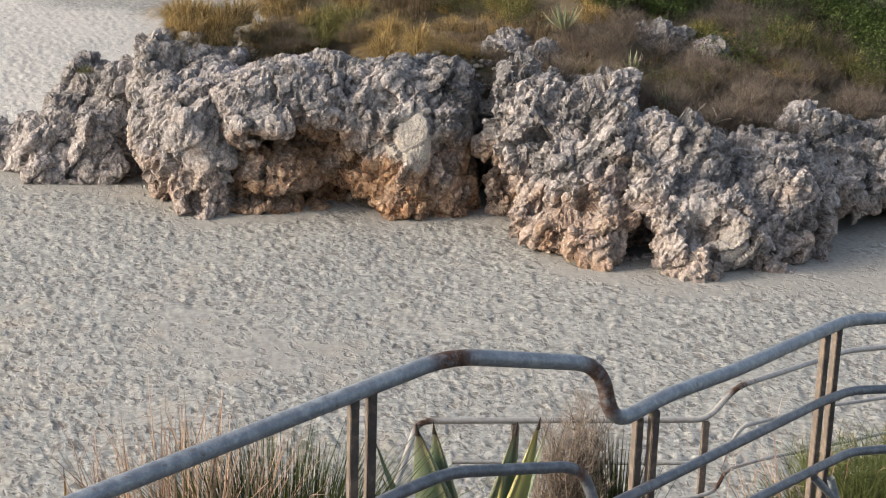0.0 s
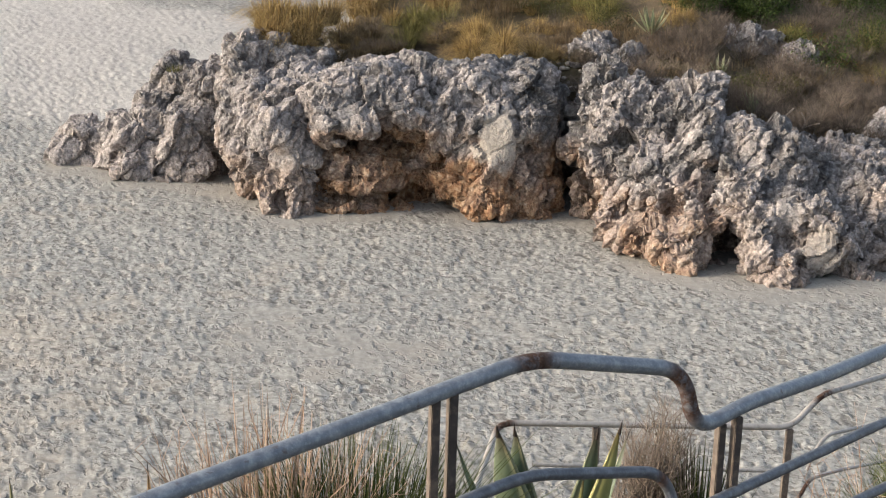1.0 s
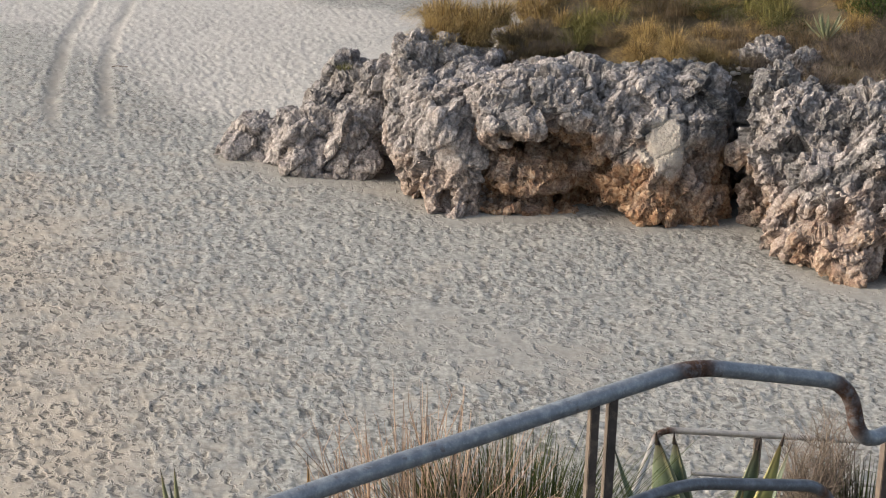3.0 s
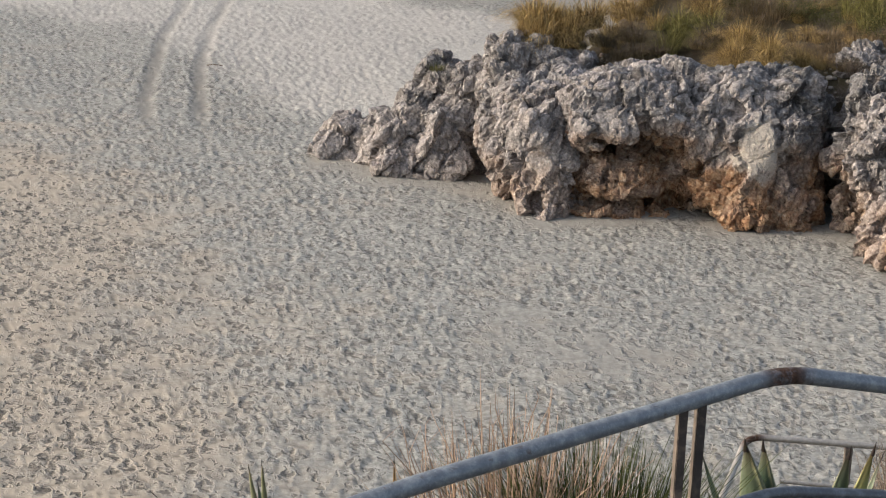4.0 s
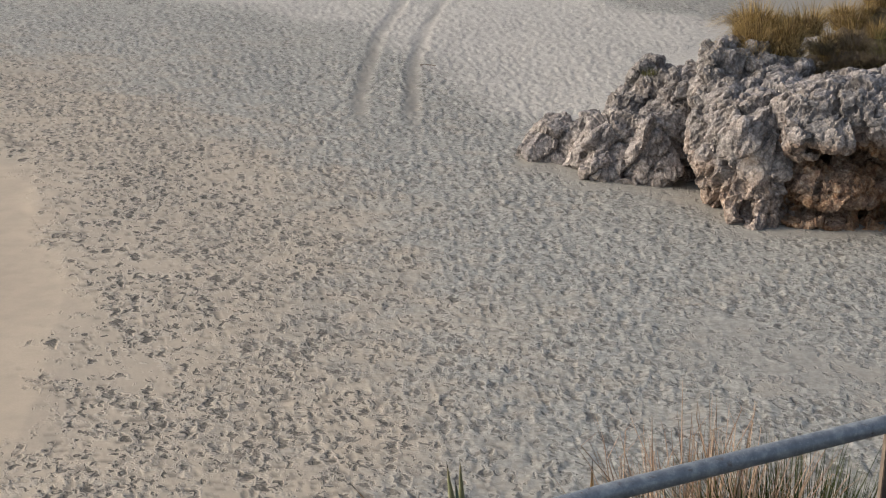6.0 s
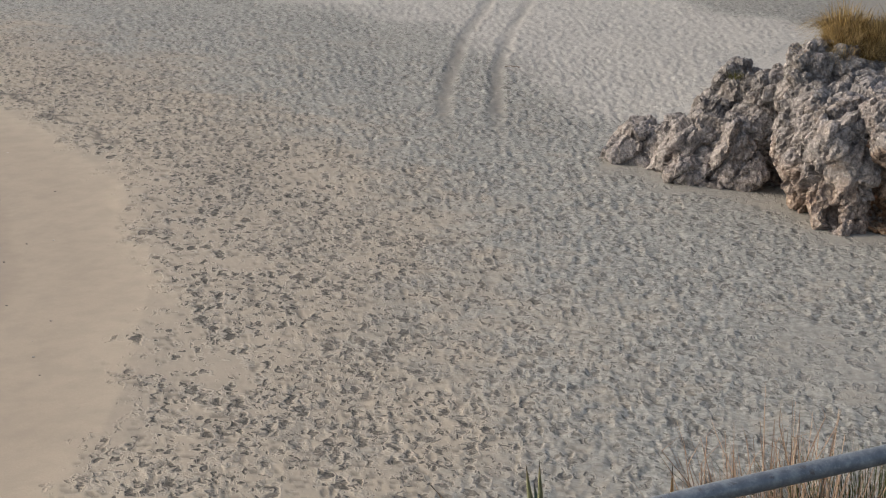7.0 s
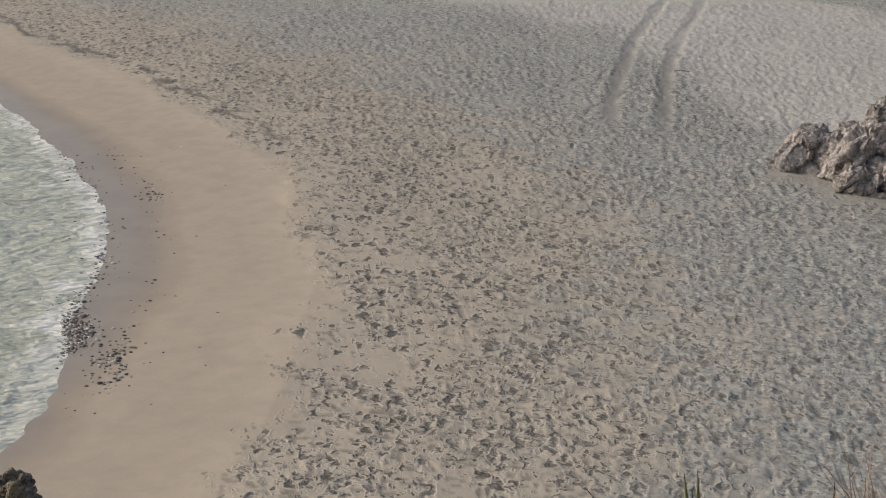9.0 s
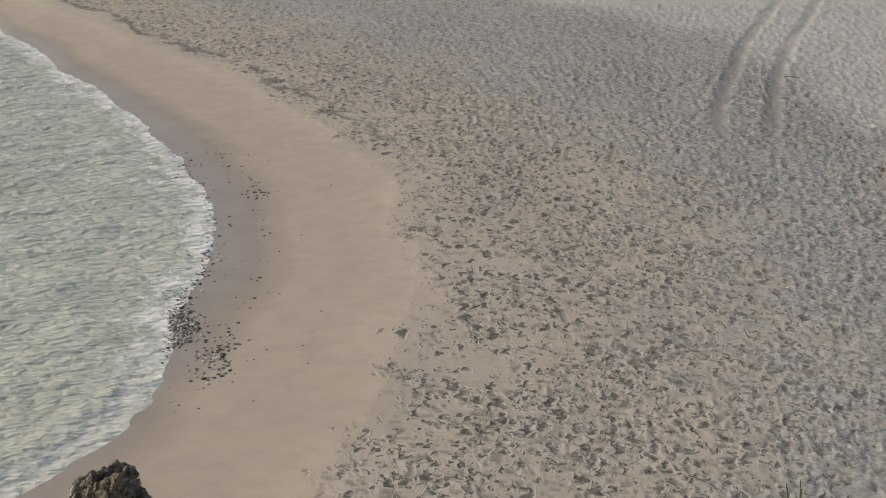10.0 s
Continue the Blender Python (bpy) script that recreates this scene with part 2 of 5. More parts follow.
def steel_material(name, low, mid, high):
    m = Nodes(name, 0.5, 0.2)
    zinc = m.ramp(m.noise(30, 6, 0.7), (0.3, low), (0.5, mid), (0.72, high))
    zinc = m.mix(m.ramp(m.noise(110, 4, 0.7), (0.56, 0.0), (0.66, 0.5)), zinc, high)
    rust = m.ramp(m.noise(60, 5, 0.7), (0.3, (0.045, 0.028, 0.022)), (0.55, (0.11, 0.058, 0.038)), (0.7, (0.21, 0.115, 0.07)))
    ring = m.math("MULTIPLY", m.attribute("rust"), m.ramp(m.noise(22, 5, 0.7), (0.34, 0.35), (0.50, 1.0)))
    spots = m.math("MAXIMUM", m.ramp(m.noise(19, 6, 0.7), (0.62, 0.0), (0.70, 0.6)), ring)
    m.colour(m.mix(spots, zinc, rust))
    m.set("Roughness", m.ramp(spots, (0.0, 0.34), (1.0, 0.9)))
    m.bump(m.noise(90, 5, 0.7), 0.25, 0.004)
    return m.mat


SAND, ROCK, SOIL, WATER, STEEL = sand_material(), rock_material(), soil_material(), water_material(), steel_material("weathered_galvanised_steel", (0.15, 0.175, 0.21), (0.225, 0.255, 0.295), (0.40, 0.44, 0.475))
DARK_STEEL = steel_material("dull_grey_steel", (0.085, 0.095, 0.115), (0.13, 0.145, 0.17), (0.24, 0.265, 0.30))
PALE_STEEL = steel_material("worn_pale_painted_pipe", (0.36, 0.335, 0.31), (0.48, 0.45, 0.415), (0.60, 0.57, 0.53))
GOLD = foliage_material("dry_golden_grass", (0.10, 0.064, 0.03), (0.60, 0.44, 0.19))
STRAW = foliage_material("short_brown_grass", (0.10, 0.072, 0.046), (0.36, 0.275, 0.165))
GREEN_GRASS = foliage_material("green_grass", (0.07, 0.07, 0.026), (0.40, 0.36, 0.13))
LEAF = foliage_material("dark_shrub_leaves", (0.016, 0.03, 0.009), (0.10, 0.14, 0.035), 0.5)
OLIVE = foliage_material("olive_shrub_leaves", (0.045, 0.048, 0.018), (0.15, 0.145, 0.055), 0.6)
BROWN = foliage_material("half_dry_brown_leaves", (0.06, 0.048, 0.029), (0.30, 0.23, 0.13), 0.7)
TWIG = foliage_material("dry_brown_twigs", (0.072, 0.059, 0.049), (0.275, 0.226, 0.185))
RUSSET = foliage_material("russet_stems", (0.20, 0.125, 0.085), (0.50, 0.375, 0.28))
BROOM = foliage_material("green_broom_stems", (0.022, 0.036, 0.010), (0.105, 0.125, 0.04))
BONE = foliage_material("bleached_dead_wood", (0.42, 0.36, 0.29), (0.55, 0.48, 0.40))


def agave_material(name, inner, edge, tipc):
    m = Nodes(name, 0.5)
    c = m.mix(m.attribute("rim"), m.mix(m.ramp(m.noise(5, 4), (0.35, 0.0), (0.7, 0.6)), inner, m.mix(0.5, inner, edge)), edge)
    c = m.mix(m.attribute("tip"), c, tipc)
    m.colour(c)
    m.bump(m.noise(30, 3), 0.15, 0.005)
    return m.mat


AGAVE = agave_material("agave_leaf", (0.07, 0.118, 0.078), (0.46, 0.46, 0.29), (0.05, 0.03, 0.02))
AGAVE_YELLOW = agave_material("yellow_agave_leaf", (0.42, 0.43, 0.15), (0.62, 0.58, 0.30), (0.16, 0.09, 0.04))
AGAVE_PALE = agave_material("pale_agave_leaf", (0.20, 0.24, 0.14), (0.50, 0.48, 0.30), (0.30, 0.24, 0.14))
AGAVE_DRY = agave_material("dry_agave_leaf", (0.38, 0.24, 0.10), (0.50, 0.36, 0.18), (0.04, 0.03, 0.02))


def paint_material(name, low, high, worn):
    m = Nodes(name, 0.7)
    c = m.ramp(m.noise(14, 5), (0.3, low), (0.7, high))
    m.colour(m.mix(m.ramp(m.noise(35, 6, 0.7), (0.50, 0.0), (0.66, 1.0)), c, worn))
    m.bump(m.noise(60, 5, 0.7), 0.3, 0.004)
    return m.mat


# side colour carries painted sunlight, front colour painted shade; far posts are plain tan
PAINT = paint_material("weathered_brown_paint_and_shade", (0.045, 0.038, 0.037), (0.085, 0.072, 0.068), (0.14, 0.115, 0.095))
TAN_AND_LIT = paint_material("tan_and_lit_side", (0.13, 0.105, 0.088), (0.20, 0.165, 0.138), (0.28, 0.225, 0.18))

# ---- the lie of the land ----
BAY = (-34.0, 16.0)


def shore_distance(x, y):
    """Metres inland from the water's edge round the bay."""
    dx, dy = np.asarray(x) - BAY[0], np.asarray(y) - BAY[1]
    a = np.degrees(np.arctan2(dy, dx))
    edge = np.interp(a, (-100, -40, -15, -1, 6, 16, 27, 40, 55, 72, 85, 100, 113, 125, 150),
                     (400, 60, 19, 17.9, 17.1, 16.0, 15.5, 15.2, 15.2, 15.9, 17.5, 20.4, 26.0, 36, 400))
    edge = np.where(a < -100, 400, np.where(a > 150, 400, edge))
    return np.hypot(dx, dy) - edge


def beach_height(x, y):
    s = shore_distance(x, y)
    return np.interp(s, (-60, -6, 0, 4.2, 12, 40), (-4, -0.95, -0.40, -0.04, 0.0, 0.05))


def hill_height(x, y):
    """The headland behind the rocks."""
    x, y = np.asarray(x, float), np.asarray(y, float)
    front = np.interp(x, (-8, -6.2, -4, -1, 1.2, 2.6, 4, 6, 7.4, 9, 13, 40), (38.6, 38.2, 37.9, 37.5, 37.3, 35.9, 34.9, 34.1, 34.8, 36.6, 38, 42))
    top = np.interp(x, (-6.5, -4, 1.2, 3.8, 5, 6.2, 8, 13), (2.7, 2.75, 2.95, 2.75, 2.2, 2.15, 2.35, 2.5))
    d = y - front
    z = top * smooth(-0.3, 0.7, d) + 0.30 * np.clip(d - 0.3, 0, 22)
    left = smooth(-1.2, 1.0, x + 6.7 - 0.38 * (y - 38.2))
    return z * left - 0.4


def bluff_height(r):
    return np.interp(r, (0, 1.5, 10, 13, 16.5, 18), (7.4, 7.2, 4.2, 2.3, -0.3, -1.2))
# ---- sand: one sheet from the foot of the bluff to the horizon ----
def dents(p, size, seed, length=0.36, width=0.2, share=1.0):
    """Footprints: scattered oval hollows with a soft rim, as depth 0..1 and rim 0..1; share: how many of them there are."""
    q = p / size
    base = np.floor(q).astype(np.int64)
    depth, rim = np.zeros(len(q)), np.zeros(len(q))
    s = np.full(len(q), seed)
    for i in (-1, 0, 1):
        for j in (-1, 0, 1):
            cx, cy = base[:, 0] + i, base[:, 1] + j
            dx = (q[:, 0] - cx - lattice(cx, cy, s)) * size
            dy = (q[:, 1] - cy - lattice(cx, cy, s + 1)) * size
            a = lattice(cx, cy, s + 2) * 6.283
            u, v = dx * np.cos(a) + dy * np.sin(a), dy * np.cos(a) - dx * np.sin(a)
            big = 0.7 + 0.6 * lattice(cx, cy, s + 3)
            d = np.sqrt((u / (length * big)) ** 2 + (v / (width * big)) ** 2) * 2
            w = (0.4 + 0.6 * lattice(cx, cy, s + 4)) * (lattice(cx, cy, s + 5) < share)
            depth = np.maximum(depth, w * (1 - smooth(0.35, 1.0, d)))
            rim = np.maximum(rim, w * smooth(0.7, 1.1, d) * (1 - smooth(1.1, 1.7, d)))
    return depth, rim


def build_beach():
    fan = np.radians(np.concatenate((np.linspace(-170, -18, 40)[:-1], np.arange(-17.0, 50.0, 0.078), np.linspace(51, 190, 40)[1:])))
    near, far = np.arange(14.0, 19.0, 0.12), 19.0 * np.exp(np.arange(0, 1.42, 0.0040))
    radii = np.concatenate((near, far, np.geomspace(far[-1] * 1.02, 4500, 40)))
    a, r = np.meshgrid(fan, radii)
    x, y = (-np.sin(a) * r).ravel(), (np.cos(a) * r).ravel()
    p = np.stack((x, y), 1)
    s = shore_distance(x, y)
    edge = fractal(p, 2.6, 4, 5)
    fray = fractal(p, 0.8, 3, 6)
    trodden = smooth(3.6, 4.5, s + 0.35 * edge + 0.35 * fray - 0.11 * np.clip(y - 31, 0, 40))
    loose = smooth(5.6, 13.0, s + 1.3 * edge + 1.8 * fray - 0.08 * np.clip(y - 30, 0, 40))
    warp = np.stack((fractal(p, 0.4, 2, 11), fractal(p, 0.4, 2, 14)), 1) * 0.09
    few = value_noise(p, 1.5, 70) + 0.8 * value_noise(p, 0.6, 71)
    share = np.clip(0.50 + 0.36 * few - 0.12 * loose + 0.3 * smooth(4.6, 7.5, s), 0.0, 1.0) * trodden
    d1, r1 = dents(p + warp, 0.22, 20, 0.22, 0.12, share)
    d2, r2 = dents(p - warp, 0.15, 40, 0.16, 0.09, share)
    d3, r3 = dents(p + warp, 0.36, 60, 0.27, 0.15, share)
    # a raked, smoother stretch in the middle of the beach and one beside the rocks
    even = 0.75 * np.exp(-(((x + 3.1) / 2.6) ** 2 + ((y - 25.4) / 2.2) ** 2)) + 1.1 * np.exp(-(((x - 7.6) / 3.0) ** 2 + ((y - 30.9) / 2.3) ** 2))
    # a smooth apron along the foot of the rocks
    foot = np.interp(x, (-11.3, -9.2, -7.5, -6.2, -5.3, -3.8, -2.1, -1.2, 0.8, 1.6, 2.0, 2.9, 4.7, 6.9, 8.7, 14), (37.4, 36.0, 36.5, 35.1, 33.4, 34.4, 35.9, 34.0, 35.2, 33.9, 31.7, 30.3, 29.7, 31.1, 34.0, 36))
    even = np.maximum(even, 1.1 * smooth(-1.5, -0.4, y - foot + 0.3 * fray) * (x > -11.5))
    even = smooth(0.25, 0.85, even + 0.25 * fray)
    tread = trodden * (1 - 0.7 * even)
    # two wheel ruts that curve towards the far beach
    left = np.interp(y, (37, 40.0, 43.3, 47.8, 54.5, 63.6, 95), (-15.5, -16.85, -18.3, -19.95, -22.25, -24.95, -34.9))
    right = np.interp(y, (37, 41.3, 45.6, 50.5, 56.6, 64.4, 95), (-14.2, -15.85, -17.6, -19.3, -21.25, -23.5, -33.2))
    rut, bank = 0, 0
    for lane in (left, right):
        off = np.abs(x - lane + 0.05 * edge) * 0.93
        rut = np.maximum(rut, 1 - smooth(0.06, 0.30, off + 0.06 * fray))
        bank = np.maximum(bank, smooth(0.2, 0.32, off) * (1 - smooth(0.32, 0.55, off)))
    fade = smooth(37.8, 42.5, y) * (y < 95) * (0.75 + 0.25 * fray)
    rut, bank = rut * fade, bank * fade
    close = 1 - smooth(23, 30, y)
    churn = (1 - 0.85 * rut) * (1 - 0.12 * close) * tread * np.clip(0.2 + 0.8 * loose + 0.25 * few, 0, 1)
    z = beach_height(x, y)
    z = z + 0.05 * fractal(p, 5.0, 2, 3) * trodden
    z = z + (1 - 0.8 * rut) * tread * ((1.0 + 1.0 * smooth(27, 42, y)) * (0.008 * (r1 + r3) - 0.015 * d1 - 0.011 * d2 * loose - 0.017 * d3 + 0.006 * r2))
    z = z + churn * 0.018 * fractal(p, 0.17, 3, 7, 0.6)
    z = z - 0.030 * rut + 0.012 * bank
    damp = np.maximum(1 - smooth(0.3, 2.5, s + 0.25 * edge), 0.32 * (1 - smooth(2.6, 4.8, s + 0.25 * edge)))
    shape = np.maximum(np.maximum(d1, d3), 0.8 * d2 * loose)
    # darker in the dents: upturned sand, with the hollows' shade painted in
    turned_shade = np.clip(tread * (1 - loose) * smooth(0.14, 0.32, shape) * 0.5, 0, 0.5) + tread * loose * 0.34 * smooth(0.26, 0.40, shape)
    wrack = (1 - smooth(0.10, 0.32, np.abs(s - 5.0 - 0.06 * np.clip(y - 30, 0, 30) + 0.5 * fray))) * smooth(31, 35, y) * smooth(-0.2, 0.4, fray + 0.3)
    turned_shade = np.maximum(turned_shade, 0.85 * wrack)
    turned_shade = np.maximum(turned_shade * (1 - rut), 0.44 * rut)
    crust = np.clip((1 - loose ** 2.0) * (1 - 0.10 * trodden) + 0.35 * loose * smooth(0.35, 0.9, fray) * (1 - smooth(14, 24, s)), 0, 1) * (1 - 0.4 * even)
    # the paler far beach
    line = np.interp(x, (-60, -28, -22.7, -17.7, -14, -11, 40), (66, 57.8, 54.3, 48.9, 43.0, 39.0, 39.0))
    dry = 0.85 * smooth(-2.5, 3.0, y - line + 1.5 * edge)
    # greyer ground beyond a line of litter
    beyond = y - 63.0 + 0.5 * (x + 10.9) + 0.8 * edge
    dry = dry * (1 - 0.9 * smooth(0.0, 1.6, beyond))
    turned_shade = np.maximum(turned_shade, 0.30 * smooth(0.2, 1.8, beyond) * smooth(-20, -15, x) + 0.5 * (1 - smooth(0.2, 0.7, np.abs(beyond - 0.3))) * smooth(0.0, 0.6, fray) * smooth(-20, -15, x))
    n, m = len(radii), len(fan)
    i = np.arange((n - 1) * m).reshape(n - 1, m)[:, :-1].ravel()
    faces = np.stack((i, i + m, i + m + 1, i + 1), 1)
    me = mesh_from("sand_ground", np.stack((x, y, z), 1), faces, {"damp": damp, "turned_shade": turned_shade * (1 - 0.5 * dry * (1 - rut)), "crust": crust, "dry": dry, "trod": churn * (1 - rut), "share": share * (1 - 0.9 * rut) * (1 - 0.55 * even), "marks": tread * (1.0 - 0.34 * loose) * (1 - 0.75 * dry) * (1 - rut)})
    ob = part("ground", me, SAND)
    tagged(ob, "trodden pale beach sand covered in footprints", "sand", kind="structure")


build_beach()


def build_sea():
    fan = np.radians(np.concatenate((np.linspace(12, 30, 30)[:-1], np.arange(30, 64, 0.2), np.linspace(64, 175, 40)[1:])))
    radii = np.concatenate((np.arange(17.5, 60, 0.16), np.geomspace(60.2, 4500, 60)))
    a, r = np.meshgrid(fan, radii)
    x, y = (-np.sin(a) * r).ravel(), (np.cos(a) * r).ravel()
    p = np.stack((x, y), 1)
    s = shore_distance(x, y)
    calm = np.clip(-s / 2.5, 0.12, 1)
    turn = np.stack(((x * 0.77 + y * 0.64) * 0.30, y * 0.77 - x * 0.64), 1)
    z = -0.40 + calm * (0.055 * fractal(turn, 0.5, 3, 8, 0.65) + 0.015 * np.sin(s * 2.2 + 2.0 * value_noise(p, 3.0, 9)))
    lace = fractal(p, 0.5, 4, 14)
    foam = smooth(-0.85, 0.0, s + 0.45 * lace) * 0.85 + 0.30 * smooth(0.6, 1.2, lace) * smooth(-4, -0.5, s)
    # the last wavelet running back along the nearer shore
    near = 1 - smooth(17.0, 20.5, y)
    lip = s + 0.12 + 0.12 * lace
    film = smooth(-0.06, 0.08, lip)
    z = z + near * (0.045 + 0.04 * smooth(-0.7, -0.1, lip) * (1 - film))
    foam = foam * (1 - 0.8 * near) + near * 0.16 * film
    n, m = len(radii), len(fan)
    i = np.arange((n - 1) * m).reshape(n - 1, m)[:, :-1].ravel()
    me = mesh_from("sea_water", np.stack((x, y, z), 1), np.stack((i, i + m, i + m + 1, i + 1), 1), {"foam": np.clip(foam, 0, 1)})
    ob = part("water", me, WATER)
    tagged(ob, "grey-green rippled shallow sea with foamy edge", "sea", kind="structure")


build_sea()


def sheet(name, xs, ys, height, material, label, category):
    gx, gy = np.meshgrid(xs, ys)
    x, y = gx.ravel(), gy.ravel()
    z = height(x, y)
    m = len(xs)
    i = np.arange((len(ys) - 1) * m).reshape(len(ys) - 1, m)[:, :-1].ravel()
    me = mesh_from(name, np.stack((x, y, z), 1), np.stack((i, i + 1, i + m + 1, i + m), 1))
    return tagged(part(name, me, material), label, category, kind="structure")


def headland(x, y):
    p = np.stack((x, y), 1)
    return hill_height(x, y) + 0.12 * fractal(p, 1.2, 4, 17) * smooth(0.3, 1.5, hill_height(x, y))


def bluff(x, y):
    p = np.stack((x, y), 1)
    return bluff_height(np.where(y < -2, np.hypot(x, y) * 0.2, np.hypot(x, y))) + 0.1 * fractal(p, 1.0, 4, 19)


sheet("headland_ground", np.arange(-10, 42, 0.26), np.arange(33.5, 75, 0.26), headland, SOIL, "dry brown soil and litter of the headland", "hillside")
sheet("bluff_ground", np.arange(-18, 18.1, 0.3), np.arange(-30, 18.1, 0.3), bluff, SOIL, "dry brown soil of the bluff below the stairs", "hillside")


# ---- rocks ----
def surface(field, origin, step):
    """The skin of a field sampled on a grid, where it is zero: one place in each crossed cell."""
    inside = field < 0
    low = inside[:-1, :-1, :-1].astype(np.int8)
    for i in (0, 1):
        for j in (0, 1):
            for k in (0, 1):
                if i + j + k:
                    low = low + inside[i:inside.shape[0] - 1 + i, j:inside.shape[1] - 1 + j, k:inside.shape[2] - 1 + k]
    used = (low > 0) & (low < 8)
    where = np.argwhere(used)
    index = np.full(used.shape, -1)
    index[used] = np.arange(len(where))
    total, count = np.zeros((len(where), 3)), np.zeros(len(where))
    for axis in range(3):
        for u in (0, 1):
            for v in (0, 1):
                a = [u, v]
                a.insert(axis, 0)
                b = list(a)
                b[axis] = 1
                fa, fb = field[tuple((where + a).T)], field[tuple((where + b).T)]
                hit = (fa < 0) != (fb < 0)
                t = np.where(hit, fa / np.where(hit, fa - fb, 1), 0)
                for d in range(3):
                    total[:, d] += np.where(hit, a[d] + (t if d == axis else 0), 0)
                count += hit
    verts = (where + total / count[:, None]) * step + origin
    faces = []
    for axis in range(3):
        d1, d2 = (axis + 1) % 3, (axis + 2) % 3
        lo, hi = [slice(None)] * 3, [slice(None)] * 3
        lo[axis], hi[axis] = slice(0, -1), slice(1, None)
        at = np.argwhere(inside[tuple(lo)] != inside[tuple(hi)])
        at = at[(at[:, d1] > 0) & (at[:, d2] > 0) & (at[:, d1] < used.shape[d1]) & (at[:, d2] < used.shape[d2])]
        starts = inside[tuple(at.T)]
        quad = []
        for o1, o2 in ((-1, -1), (0, -1), (0, 0), (-1, 0)):
            c = at.copy()
            c[:, d1] += o1
            c[:, d2] += o2
            quad.append(index[tuple(c.T)])
        quad = np.stack(quad, 1)
        quad[~starts] = quad[~starts][:, ::-1]
        faces.append(quad)
    return verts, np.concatenate(faces)


def one_piece(verts, faces):
    """Keeps the largest connected piece."""
    tag = np.arange(len(verts))
    while True:
        low = tag[faces].min(1)
        new_tag = tag.copy()
        for k in range(4):
            np.minimum.at(new_tag, faces[:, k], low)
        new_tag = new_tag[new_tag]
        if (new_tag == tag).all():
            break
        tag = new_tag
    names, sizes = np.unique(tag, return_counts=True)
    keep = tag == names[sizes.argmax()]
    place = np.cumsum(keep) - 1
    return verts[keep], place[faces[keep[faces[:, 0]]]]


def normals_of(verts, faces):
    n = np.cross(verts[faces[:, 2]] - verts[faces[:, 0]], verts[faces[:, 3]] - verts[faces[:, 1]])
    total = np.zeros_like(verts)
    for k in range(4):
        np.add.at(total, faces[:, k], n)
    return total / np.maximum(np.linalg.norm(total, axis=1, keepdims=True), 1e-9)


